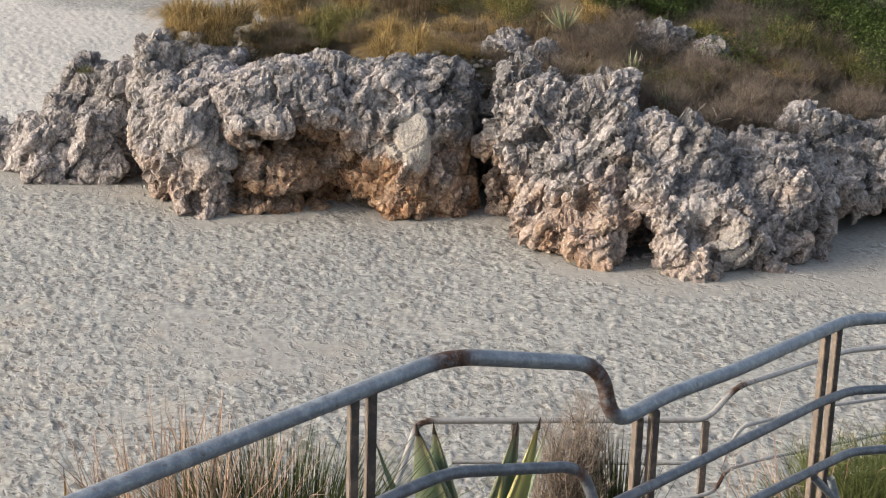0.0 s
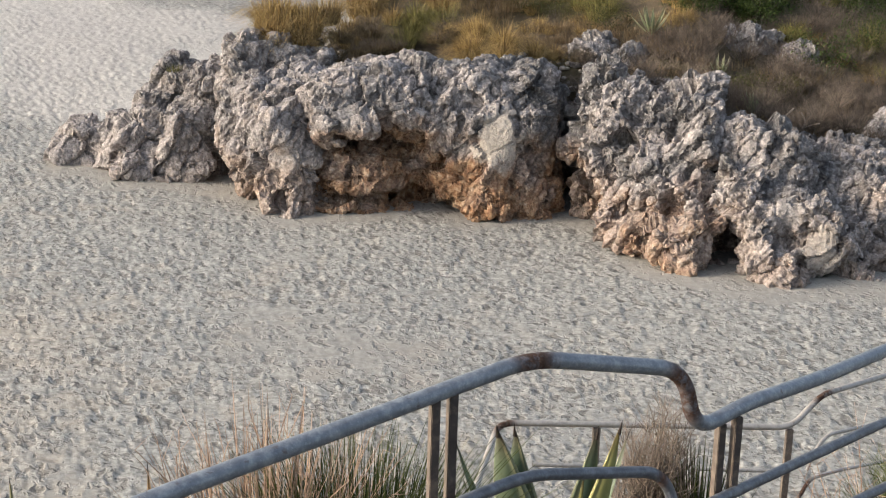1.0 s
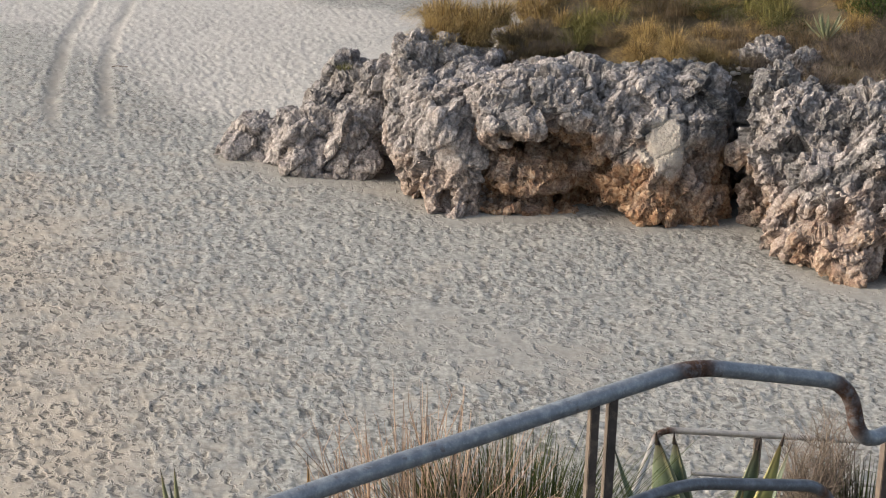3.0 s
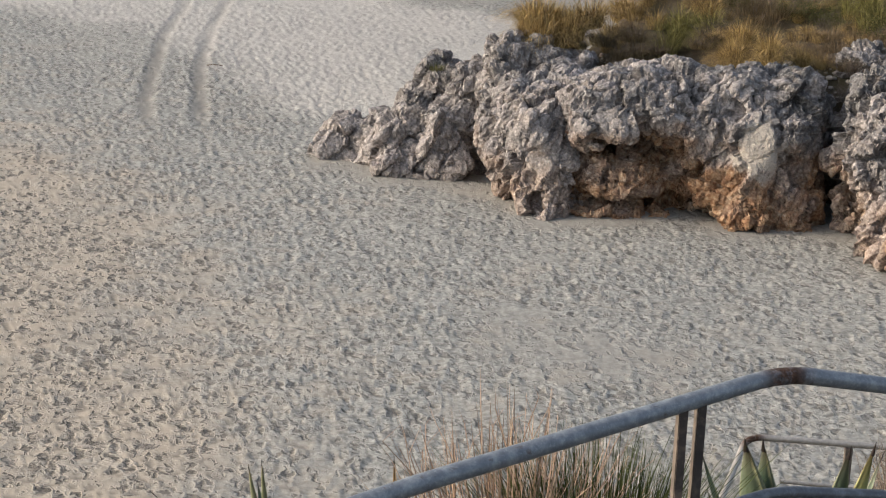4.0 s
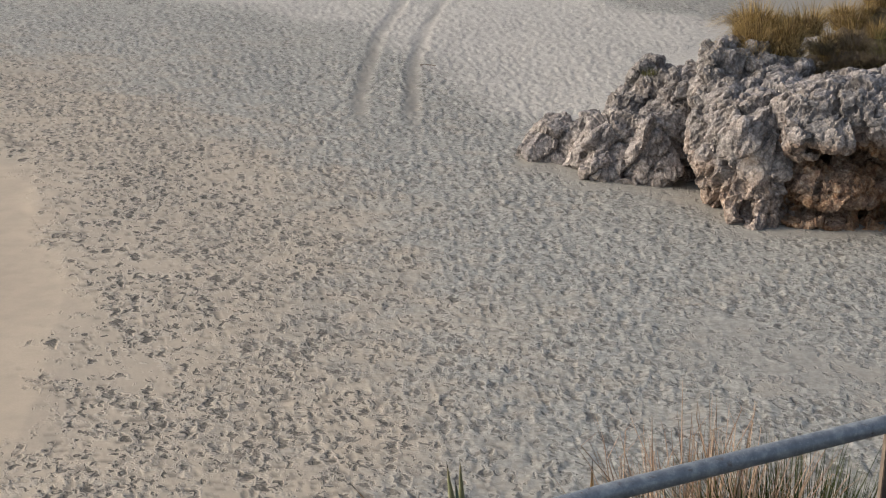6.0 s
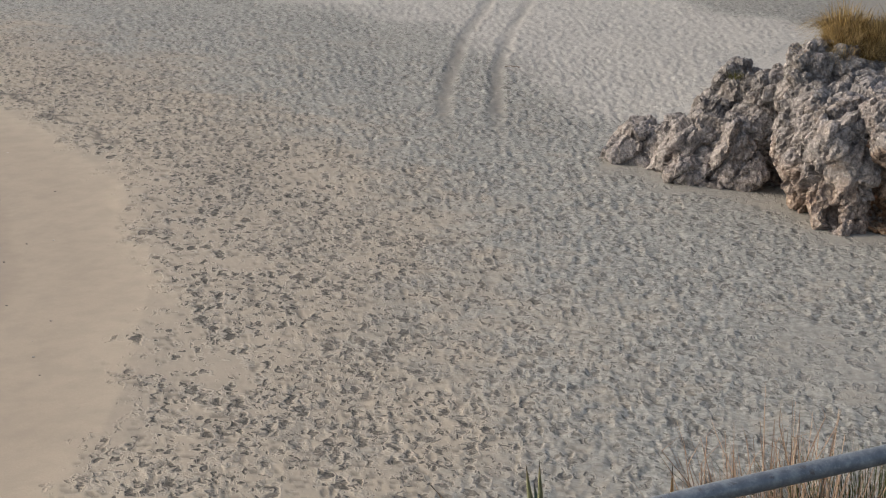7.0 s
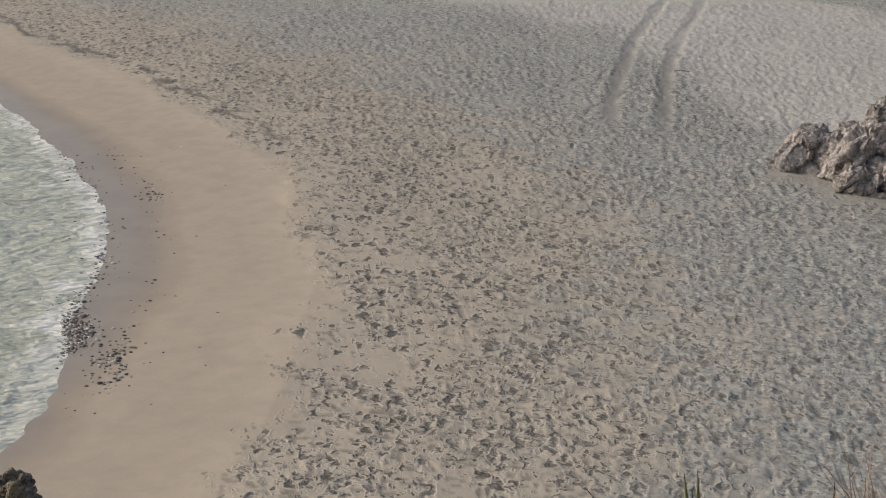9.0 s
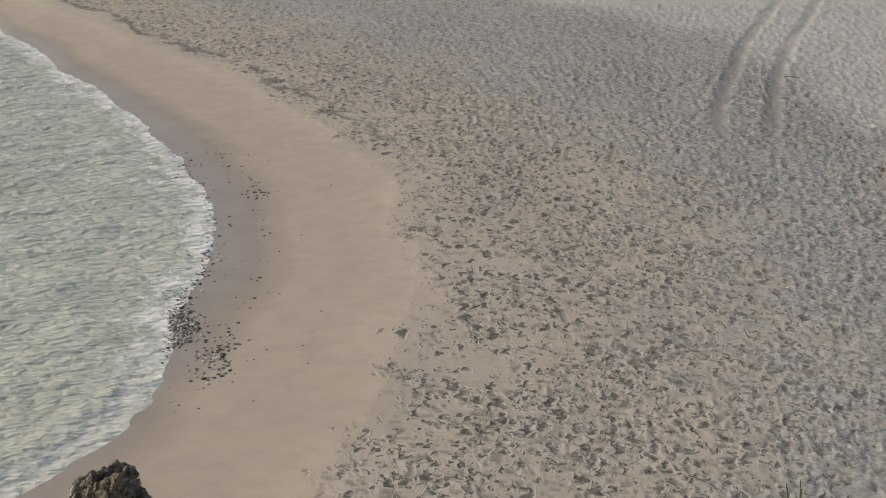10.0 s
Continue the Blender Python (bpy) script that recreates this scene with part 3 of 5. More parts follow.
def rock_mesh(name, lobes, step=0.042, hollows=(), rough=1.0, blend=0.22, stain=0.0, lichen=0.5, moss=0.0, slabs=(), square=2.6, fine=1.0, rise=0.0, age=0.0):
    """Blocky lobes run together and hollowed, broken into tilted blocks, then into knobs, then pitted and cracked."""
    lobes = np.array(lobes, float)
    lo = (lobes[:, :3] - lobes[:, 3:]).min(0) - 0.45
    hi = (lobes[:, :3] + lobes[:, 3:]).max(0) + 0.45
    lo[2] = max(lo[2], -0.6)
    n = np.ceil((hi - lo) / step).astype(int) + 1
    axes = [lo[d] + step * np.arange(n[d]) for d in range(3)]

    def block(c, reach, k):
        """A blocky ball's distance in its own part of the grid."""
        cut, q = [], []
        for d in range(3):
            i = np.searchsorted(axes[d], (c[d] - c[3 + d] - reach, c[d] + c[3 + d] + reach))
            cut.append(slice(i[0], i[1]))
            q.append((np.abs((axes[d][cut[d]] - c[d]) / c[3 + d]) ** k).astype(np.float32))
        total = q[0][:, None, None] + q[1][None, :, None] + q[2][None, None, :]
        return tuple(cut), (total ** np.float32(1 / k) - 1) * np.float32(min(c[3:]))

    f = np.full(n, 0.6, np.float32)
    for c in lobes:
        cut, d = block(c, 0.45, square)
        g = f[cut]
        h = np.clip(0.5 + 0.5 * (g - d) / blend, 0, 1)
        f[cut] = g + (d - g) * h - blend * h * (1 - h)
    at = np.argwhere(np.abs(f) < 0.24)
    q = at * step + lo
    f[tuple(at.T)] += rough * (0.13 * value_noise(q, 0.85, 3) + 0.07 * value_noise(q, 0.4, 5))
    for c in hollows:
        cut, d = block(c, 0.3, 2.4)
        g, d = f[cut], -d
        h = np.clip(0.5 - 0.5 * (g - d) / 0.12, 0, 1)
        f[cut] = g + (d - g) * h + 0.12 * h * (1 - h)
    verts, faces = one_piece(*surface(f, lo, step))
    nv = normals_of(verts, faces)
    shelter = smooth(0.10, -0.45, nv[:, 2])
    craggy = smooth(-0.35, 0.35, value_noise(verts, 0.9, 63))
    calm, pale = np.ones(len(verts)), np.zeros(len(verts))
    for centre, size, light in slabs:
        near = np.sqrt((((verts - centre) / size) ** 2).sum(1)) + 0.15 * value_noise(verts, 0.3, 91)
        flat = 1 - smooth(0.6, 1.05, near + 0.2 * value_noise(verts, 0.12, 92))
        pale = np.maximum(pale, light * flat)
        calm = np.minimum(calm, 1 - 0.85 * flat)
    # broken blocks that lean with the bedding
    w = verts + 0.14 * np.stack([value_noise(verts, 0.5, 40 + k) for k in range(3)], 1)
    w = w - np.stack((0.45 * w[:, 2], 0 * w[:, 2], 0.25 * w[:, 2]), 1)
    f1, f2, who, tilt = cells_3d(w, 0.62, 3)
    out = verts + nv * (rough * (0.30 * tilt + 0.13 * (who - 0.5) - 0.11 * (1 - smooth(0, 0.16, f2 - f1))) * (0.3 + 0.7 * calm))[:, None]
    # knobs and clefts
    nv = normals_of(out, faces)
    w = out + 0.06 * np.stack([value_noise(out, 0.22, 50 + k) for k in range(3)], 1)
    w = w - np.stack((0.4 * w[:, 2], 0 * w[:, 2], 0.3 * w[:, 2]), 1)
    f1, f2, who, tilt = cells_3d(w * (1, 1, 0.75), 0.25, 7)
    e1, e2, ewho, etilt = cells_3d(w, 0.125, 17)
    push = 0.10 * tilt + 0.06 * (who - 0.5) + 0.02 * (0.42 - f1) - 0.055 * (1 - smooth(0, 0.18, f2 - f1)) * smooth(0.1, 0.4, who)
    push = push + (0.35 + 0.65 * craggy) * (0.022 * (ewho - 0.5) + 0.012 * (0.42 - e1) + 0.055 * etilt)
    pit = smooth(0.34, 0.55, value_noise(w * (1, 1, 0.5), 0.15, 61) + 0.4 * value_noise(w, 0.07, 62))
    push = push - 0.06 * pit * (0.2 + 0.8 * craggy)
    out = out + nv * (rough * fine * push * calm)[:, None]
    low = 1 - smooth(0.6, 1.5, verts[:, 2] - rise + 0.4 * value_noise(verts, 0.8, 81) + 0.25 * value_noise(verts, 0.3, 82))
    under = shelter * (1 - smooth(1.7, 2.5, verts[:, 2]))
    ochre = np.clip(stain * np.maximum(low, 0.9 * under) * (0.9 + 0.5 * value_noise(verts, 0.5, 83)), 0, 1) * (1 - pale)
    top = smooth(0.5, 1.9, verts[:, 2] + age + 0.6 * value_noise(verts, 0.8, 85))
    black = lichen * top * smooth(-0.35, 0.4, value_noise(verts, 0.5, 87) + 0.3 * (who - 0.5)) * (1 - pale) * (1 - 0.8 * ochre)
    green = moss * smooth(-0.2, 0.6, nv[:, 2] + 0.6 * value_noise(verts, 0.3, 88))
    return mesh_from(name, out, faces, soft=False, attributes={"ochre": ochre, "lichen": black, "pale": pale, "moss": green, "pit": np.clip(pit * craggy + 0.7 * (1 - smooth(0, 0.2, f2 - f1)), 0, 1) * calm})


outcrop = tagged(new("rock_outcrop"), "craggy grey and ochre limestone outcrop undercut above the sand", "rock")
TIP = [(-10.60, 38.10, 0.39, 0.84, 0.80, 0.63), (-11.27, 37.90, 0.11, 0.34, 0.50, 0.34), (-9.82, 37.90, 0.76, 0.47, 0.70, 0.54),
        (-10.31, 37.70, -0.03, 0.63, 0.40, 0.20), (-9.89, 37.40, 0.26, 0.48, 0.50, 0.48)]
CRAG = [(-8.44, 37.90, 2.00, 0.55, 0.60, 0.53), (-8.92, 37.60, 1.46, 0.57, 0.70, 0.58), (-9.11, 37.20, 0.80, 0.57, 0.80, 0.72),
        (-9.08, 36.80, 0.22, 0.57, 0.70, 0.47), (-8.51, 36.90, 0.41, 0.48, 0.70, 0.63), (-8.00, 37.20, 1.04, 0.70, 0.80, 0.82),
        (-7.98, 36.90, 0.26, 0.62, 0.60, 0.44), (-7.54, 37.60, 1.71, 0.57, 0.80, 0.83), (-7.28, 37.70, 0.59, 0.54, 0.50, 0.97),
        (-7.81, 37.90, 2.18, 0.41, 0.60, 0.39)]
PROW = [(-6.63, 37.40, 2.81, 0.53, 0.80, 0.54), (-6.07, 37.60, 2.66, 0.54, 0.80, 0.49), (-6.89, 37.00, 2.04, 0.45, 0.80, 0.68),
        (-6.30, 36.40, 2.04, 0.78, 1.10, 0.66), (-6.66, 36.10, 1.44, 0.42, 0.80, 0.60), (-6.11, 35.60, 1.30, 0.61, 1.20, 0.81),
        (-5.45, 35.00, 1.58, 0.78, 1.30, 0.77)]
PROW_FOOT = [(-6.23, 35.50, 0.61, 0.28, 0.60, 0.65), (-5.58, 34.60, 0.78, 0.62, 0.90, 0.53), (-5.02, 34.40, 0.90, 0.47, 0.80, 0.55),
        (-5.09, 36.20, 2.18, 0.67, 1.00, 0.55), (-5.38, 37.20, 2.65, 0.59, 0.90, 0.40), (-6.16, 35.40, 0.12, 0.36, 0.40, 0.21),
        (-5.11, 34.50, 0.09, 0.55, 0.80, 0.38), (-4.78, 34.60, -0.05, 0.50, 0.60, 0.25)]
LEDGE = [(-4.30, 35.20, 2.29, 0.73, 1.20, 0.64), (-3.56, 35.30, 2.42, 0.78, 1.20, 0.64), (-2.82, 35.30, 2.37, 0.65, 1.20, 0.74),
        (-4.42, 34.70, 1.92, 0.47, 0.90, 0.43), (-3.81, 34.70, 2.07, 0.52, 0.90, 0.38), (-2.37, 35.10, 2.03, 0.52, 1.00, 0.66),
        (-2.60, 36.40, 2.72, 0.77, 1.00, 0.39), (-3.75, 36.50, 2.61, 0.90, 1.00, 0.39)]
LEDGE_FOOT = [(-2.12, 35.30, 1.37, 0.38, 0.80, 0.43), (-3.94, 34.85, 0.84, 0.82, 0.80, 0.56), (-3.23, 35.20, 0.78, 0.70, 0.80, 0.51),
        (-2.57, 35.60, 0.71, 0.66, 0.70, 0.54), (-4.28, 34.55, 0.03, 0.77, 0.70, 0.25), (-3.40, 35.05, -0.02, 0.78, 0.70, 0.26),
        (-2.53, 36.00, -0.07, 0.77, 0.60, 0.37), (-3.48, 36.40, 1.15, 1.55, 0.80, 0.79)]
DOME = [(-1.90, 35.50, 2.39, 0.55, 1.00, 0.69), (-1.16, 35.60, 2.65, 0.63, 1.00, 0.61), (-0.35, 35.80, 2.57, 0.60, 1.00, 0.62),
        (0.24, 36.10, 2.40, 0.46, 0.90, 0.65), (-0.82, 35.10, 1.83, 0.70, 1.00, 0.79), (-1.63, 35.20, 1.79, 0.55, 1.00, 0.66),
        (-0.07, 35.30, 1.82, 0.57, 1.00, 0.74)]
DOME_FOOT = [(-1.46, 35.10, 1.12, 0.52, 0.90, 0.51), (-0.67, 35.00, 1.10, 0.82, 0.90, 0.46), (0.13, 35.50, 1.14, 0.50, 0.80, 0.57),
        (-0.90, 34.95, 0.43, 0.82, 0.95, 0.64), (-0.09, 35.20, 0.39, 0.70, 0.90, 0.59), (-1.54, 35.20, 0.55, 0.45, 0.80, 0.51),
        (0.44, 35.70, 0.33, 0.41, 0.60, 0.55), (-0.67, 36.60, 1.86, 1.42, 0.90, 1.19)]
BUTTRESS = [(1.50, 35.40, 2.79, 0.52, 0.90, 0.56), (1.15, 35.00, 2.17, 0.49, 0.90, 0.63), (0.88, 34.90, 1.68, 0.37, 0.80, 0.45),
        (1.93, 34.70, 2.38, 0.69, 1.00, 0.75), (1.76, 34.30, 1.59, 0.68, 1.00, 0.74), (2.58, 34.30, 2.23, 0.61, 1.00, 0.69),
        (3.23, 34.30, 2.44, 0.58, 1.00, 0.72), (3.60, 34.60, 2.76, 0.34, 0.80, 0.45), (2.51, 33.60, 1.52, 0.65, 1.00, 0.66),
        (3.20, 33.40, 1.65, 0.62, 1.00, 0.78)]
BUTTRESS_FOOT = [(3.63, 33.30, 1.75, 0.33, 0.90, 0.80), (1.93, 33.70, 0.86, 0.53, 0.90, 0.64), (2.55, 33.00, 1.06, 0.47, 0.90, 0.60),
        (3.05, 32.70, 1.15, 0.54, 0.90, 0.62), (3.61, 32.90, 0.99, 0.33, 0.80, 0.60), (1.89, 33.20, 0.29, 0.40, 0.90, 0.27),
        (2.31, 32.20, 0.29, 0.53, 0.90, 0.50), (2.89, 31.50, 0.33, 0.64, 1.00, 0.63), (3.49, 31.80, 0.26, 0.39, 0.90, 0.63),
        (1.31, 35.00, 0.33, 0.35, 0.50, 0.46), (2.47, 35.80, 1.35, 1.40, 0.90, 1.56)]
SPUR = [(4.68, 33.20, 2.10, 0.57, 0.90, 0.58), (4.25, 32.90, 1.86, 0.45, 0.90, 0.58), (4.27, 32.30, 1.40, 0.53, 0.90, 0.59),
        (5.09, 32.90, 1.58, 0.66, 1.00, 0.75), (4.57, 31.70, 1.03, 0.50, 0.90, 0.54), (5.07, 31.70, 1.11, 0.46, 0.90, 0.56),
        (4.41, 31.30, 0.64, 0.29, 0.60, 0.30), (4.52, 30.80, 0.11, 0.45, 0.80, 0.43), (4.94, 30.70, 0.27, 0.40, 0.80, 0.50),
        (5.63, 33.30, 1.39, 0.60, 0.90, 0.69)]
SPUR_FOOT = [(5.69, 31.60, 0.92, 0.57, 0.90, 0.54), (5.76, 31.40, 0.39, 0.64, 0.90, 0.58), (6.33, 32.20, 0.66, 0.59, 0.90, 0.74),
        (6.55, 33.40, 1.27, 0.60, 0.90, 0.69), (6.98, 32.70, 0.86, 0.55, 0.90, 0.85), (7.55, 33.40, 0.63, 0.49, 0.80, 0.90),
        (6.97, 32.00, 0.14, 0.54, 0.70, 0.38), (7.51, 32.20, -0.02, 0.45, 0.50, 0.24), (6.29, 31.30, -0.07, 0.57, 0.50, 0.21),
        (4.08, 32.80, -0.12, 0.48, 0.50, 0.58), (5.99, 34.20, 0.82, 1.85, 0.80, 1.39)]
REAR = [(7.76, 35.00, 1.88, 0.53, 0.80, 0.67), (8.46, 35.20, 1.55, 0.69, 0.90, 0.84), (9.27, 35.40, 1.34, 0.73, 1.00, 0.98),
        (8.02, 34.60, 0.91, 0.56, 0.80, 0.64), (8.86, 35.00, 0.78, 0.77, 0.90, 0.60), (9.97, 35.60, 1.12, 0.79, 1.00, 1.07),
        (10.86, 36.00, 0.93, 0.93, 1.10, 1.22), (7.84, 34.60, 0.14, 0.38, 0.60, 0.57), (9.81, 35.90, -0.27, 0.80, 0.50, 0.33),
        (8.99, 36.20, -0.31, 0.80, 0.50, 0.41), (12.05, 36.50, 0.85, 1.09, 1.10, 1.39)]
HOLLOW_CRAG_CAVE = [(-6.84, 36.10, 0.43, 0.29, 0.80, 0.43)]
HOLLOW_LEDGE_HOLLOW = [(-3.31, 34.00, 1.72, 0.90, 0.50, 0.12), (-2.60, 34.20, 1.50, 0.44, 0.60, 0.27), (-3.80, 34.10, 0.31, 1.04, 0.60, 0.10),
        (-2.50, 34.70, 0.23, 0.70, 0.90, 0.18)]
HOLLOW_DOME_HOLE = [(0.85, 35.00, 0.64, 0.17, 1.00, 0.61), (0.80, 35.00, 2.47, 0.20, 0.90, 0.88)]
HOLLOW_BUTT = [(2.27, 31.90, 0.86, 0.69, 0.35, 0.06), (3.76, 31.40, 0.44, 0.18, 0.50, 0.44)]
HOLLOW_SPUR = [(3.89, 31.20, 0.50, 0.25, 0.55, 0.44), (5.28, 30.40, 0.26, 0.11, 0.35, 0.20)]
HOLLOW_REAR = [(8.84, 34.60, 0.07, 0.89, 1.00, 0.34), (10.02, 34.80, -0.03, 0.65, 1.00, 0.26)]
BACKING = [(-7.30, 38.70, 0.55, 1.60, 0.80, 1.38), (-5.00, 38.50, 0.65, 2.00, 0.90, 1.61), (-2.40, 38.20, 0.75, 2.20, 0.90, 1.66),
        (0.20, 38.00, 0.85, 1.80, 0.80, 1.61), (2.20, 36.80, 0.85, 1.30, 1.00, 1.56), (4.20, 35.50, 0.50, 1.30, 1.00, 1.38),
        (6.40, 34.90, 0.20, 1.60, 0.90, 1.10)]
PROW_SLABS = [((-5.55, 35.9, 2.35), (0.75, 0.9, 0.17), 0.35), ((-5.25, 33.9, 1.25), (0.42, 0.5, 0.5), 0.15)]
LEDGE_SLABS = [((-3.85, 33.9, 2.25), (0.34, 0.6, 0.36), 0.25)]
DOME_SLABS = [((-0.70, 34.2, 1.75), (0.56, 0.7, 0.80), 1.0)]
SPUR_SLABS = [((5.70, 30.6, 0.55), (0.50, 0.7, 0.58), 0.55), ((4.95, 30.9, 1.25), (0.34, 0.6, 0.42), 0.2)]
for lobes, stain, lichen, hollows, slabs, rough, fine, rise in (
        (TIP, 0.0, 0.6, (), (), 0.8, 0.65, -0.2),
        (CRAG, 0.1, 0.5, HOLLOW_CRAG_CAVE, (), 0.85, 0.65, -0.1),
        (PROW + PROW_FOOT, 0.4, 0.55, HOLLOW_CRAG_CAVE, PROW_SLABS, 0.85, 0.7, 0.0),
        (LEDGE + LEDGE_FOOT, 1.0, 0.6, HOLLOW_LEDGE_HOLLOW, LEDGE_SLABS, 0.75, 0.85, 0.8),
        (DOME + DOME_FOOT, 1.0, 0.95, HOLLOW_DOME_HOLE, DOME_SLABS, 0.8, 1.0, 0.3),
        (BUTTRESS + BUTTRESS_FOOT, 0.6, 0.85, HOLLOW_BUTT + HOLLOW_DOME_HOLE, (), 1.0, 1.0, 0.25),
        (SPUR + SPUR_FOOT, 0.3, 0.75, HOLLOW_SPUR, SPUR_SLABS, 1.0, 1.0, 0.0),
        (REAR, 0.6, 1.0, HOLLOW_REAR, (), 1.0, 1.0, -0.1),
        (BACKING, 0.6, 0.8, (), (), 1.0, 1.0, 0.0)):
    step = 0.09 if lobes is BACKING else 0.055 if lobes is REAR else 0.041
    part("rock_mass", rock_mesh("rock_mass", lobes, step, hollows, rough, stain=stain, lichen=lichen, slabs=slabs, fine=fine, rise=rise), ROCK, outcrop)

boulder = rock_mesh("mossy_boulder", [(-0.08, 0, 0.12, 0.74, 0.6, 0.42), (0.03, 0, 0.38, 0.5, 0.45, 0.34), (0.2, 0.0, 0.66, 0.27, 0.3, 0.24)], step=0.03, rough=0.8, moss=0.85, lichen=0.6, age=2.2)
ob = tagged(part("boulder", boulder, ROCK), "mossy grey-green boulder at the edge of the wet sand", "boulder")
ob.matrix_world = pose(-13.50, 13.60, -0.09, 0, 0, 25) @ Matrix.Scale(0.74, 4)
for at, turn, size in (((4.95, 39.3, 3.20), 0.4, 0.95), ((6.3, 38.9, 3.02), 2.0, 0.75), ((1.45, 38.7, 3.02), 4.0, 0.85), ((2.2, 38.2, 2.95), 1.0, 0.7)):
    crest = rock_mesh("crest_boulder", [(0, 0, 0.1, 0.8, 0.5, 0.45), (0.5, 0.1, 0.0, 0.6, 0.5, 0.35)], step=0.05, rough=0.95, lichen=0.9, age=1.6)
    ob = tagged(part("boulder", crest, ROCK), "pale grey limestone boulder among dry grass on the headland", "boulder")
    ob.matrix_world = pose(*at, 0, 0, math.degrees(turn)) @ Matrix.Scale(size, 4)
# ---- handrails ----
def tube_mesh(name, points, radius, bend=0.06, sides=14, rust_at=(), rust_reach=0.10):
    """A bent pipe along points, with rounded corners; rust_at: where it has rusted."""
    pts = [Vector(p) for p in points]
    path = [pts[0]]
    for a, b, c in zip(pts, pts[1:], pts[2:]):
        r = min(bend, (b - a).length * 0.48, (c - b).length * 0.48)
        p0, p2 = b + (a - b).normalized() * r, b + (c - b).normalized() * r
        for k in range(9):
            t = k / 8
            path.append(p0 * (1 - t) ** 2 + b * 2 * t * (1 - t) + p2 * t * t)
    path.append(pts[-1])
    fine = []
    for a, b in zip(path, path[1:]):
        n = max(1, int((b - a).length / 0.05))
        fine += [a.lerp(b, k / n) for k in range(n)]
    fine.append(path[-1])
    verts, rust = [], []
    up = Vector((0, 0, 1))
    for i, p in enumerate(fine):
        d = (fine[min(i + 1, len(fine) - 1)] - fine[max(i - 1, 0)]).normalized()
        side = d.cross(up)
        side = side.normalized() if side.length > 1e-3 else Vector((1, 0, 0))
        top = side.cross(d).normalized()
        worn = max([max(0.0, 1 - (p - Vector(q)).length / rust_reach) for q in rust_at] or [0.0])
        for k in range(sides):
            a = 2 * math.pi * k / sides
            verts.append(p + (side * math.cos(a) + top * math.sin(a)) * radius)
            rust.append(min(1.0, 1.8 * worn))
    faces = []
    for i in range(len(fine) - 1):
        for k in range(sides):
            k2 = (k + 1) % sides
            faces.append((i * sides + k, i * sides + k2, (i + 1) * sides + k2, (i + 1) * sides + k))
    return mesh_from(name, verts, faces, {"rust": rust})


def bar_mesh(foot, top, width, depth, turn):
    """A flat upright bar with eased edges."""
    foot, top = Vector(foot), Vector(top)
    bm = bmesh.new()
    bmesh.ops.create_cube(bm, size=1.0)
    bmesh.ops.transform(bm, matrix=Matrix.Diagonal((width, depth, top.z - foot.z, 1)), verts=bm.verts[:])
    bmesh.ops.bevel(bm, geom=bm.edges[:], offset=0.002, segments=2, affect="EDGES")
    lean = Matrix.Shear("XY", 4, ((top.x - foot.x) / (top.z - foot.z), (top.y - foot.y) / (top.z - foot.z)))
    m = Matrix.Translation((foot + top) / 2) @ lean @ Matrix.Rotation(turn, 4, "Z")
    # sunlight painted on: the narrow sides get the paler colour
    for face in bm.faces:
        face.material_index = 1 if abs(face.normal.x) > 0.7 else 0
    bmesh.ops.transform(bm, matrix=m, verts=bm.verts[:])
    return bm


def ground_under(x, y):
    return float(bluff(np.array([x]), np.array([y]))[0])


def post_bar(top, width, depth, turn, thing, material):
    x, y, z = top
    post = part("post", bar_mesh((x, y, ground_under(x, y) - 0.1), (x, y, z), width, depth, turn), material, thing)
    post.data.materials.append(TAN_AND_LIT)


near_rail = tagged(new("handrail"), "weathered blue-grey steel pipe handrail with rusty bends", "handrail")
near_rail["group"] = "handrails of the stairs"
TOP = [(-1.9, 2.0, 7.36), (-0.708, 3.032, 7.595), (0.023, 3.682, 7.694), (0.411, 3.910, 7.606), (0.450, 3.930, 7.430), (0.599, 4.070, 7.463), (0.842, 4.388, 7.428), (1.321, 5.048, 7.378), (1.75, 5.36, 7.31)]
MID_LEFT = [(-1.2, 2.30, 7.26), (-0.104, 3.452, 7.428), (0.032, 3.607, 7.427), (0.372, 3.843, 7.353), (0.432, 3.845, 7.18)]
MID_RIGHT = [(0.40, 3.78, 7.25), (1.2, 4.823, 7.174), (1.34, 4.993, 7.155), (1.75, 5.22, 7.10)]
LOW = [(0.50, 3.85, 7.08), (1.182, 4.735, 6.983), (1.346, 4.939, 6.963), (1.75, 5.17, 6.91)]
part("top_rail", tube_mesh("top_rail", TOP, 0.0205, 0.085, 18, rust_at=[TOP[2], TOP[3], Vector(TOP[3]).lerp(Vector(TOP[4]), 0.5)], rust_reach=0.075), STEEL, near_rail)
part("middle_rail", tube_mesh("middle_rail", MID_LEFT, 0.0150, 0.07, rust_at=[MID_LEFT[3]], rust_reach=0.04), DARK_STEEL, near_rail)
part("middle_rail", tube_mesh("middle_rail", MID_RIGHT, 0.0150, 0.06), DARK_STEEL, near_rail)
part("lower_rail", tube_mesh("lower_rail", LOW, 0.0148, 0.06), DARK_STEEL, near_rail)
part("brace", tube_mesh("brace", [(1.19, 4.75, 6.95), (1.345, 4.89, 6.77), (1.42, 4.95, 6.6)], 0.013, 0.05), STEEL, near_rail)
part("brace", tube_mesh("brace", [(1.26, 4.82, 6.92), (1.31, 4.84, 6.78), (1.33, 4.85, 6.6)], 0.013, 0.03), STEEL, near_rail)
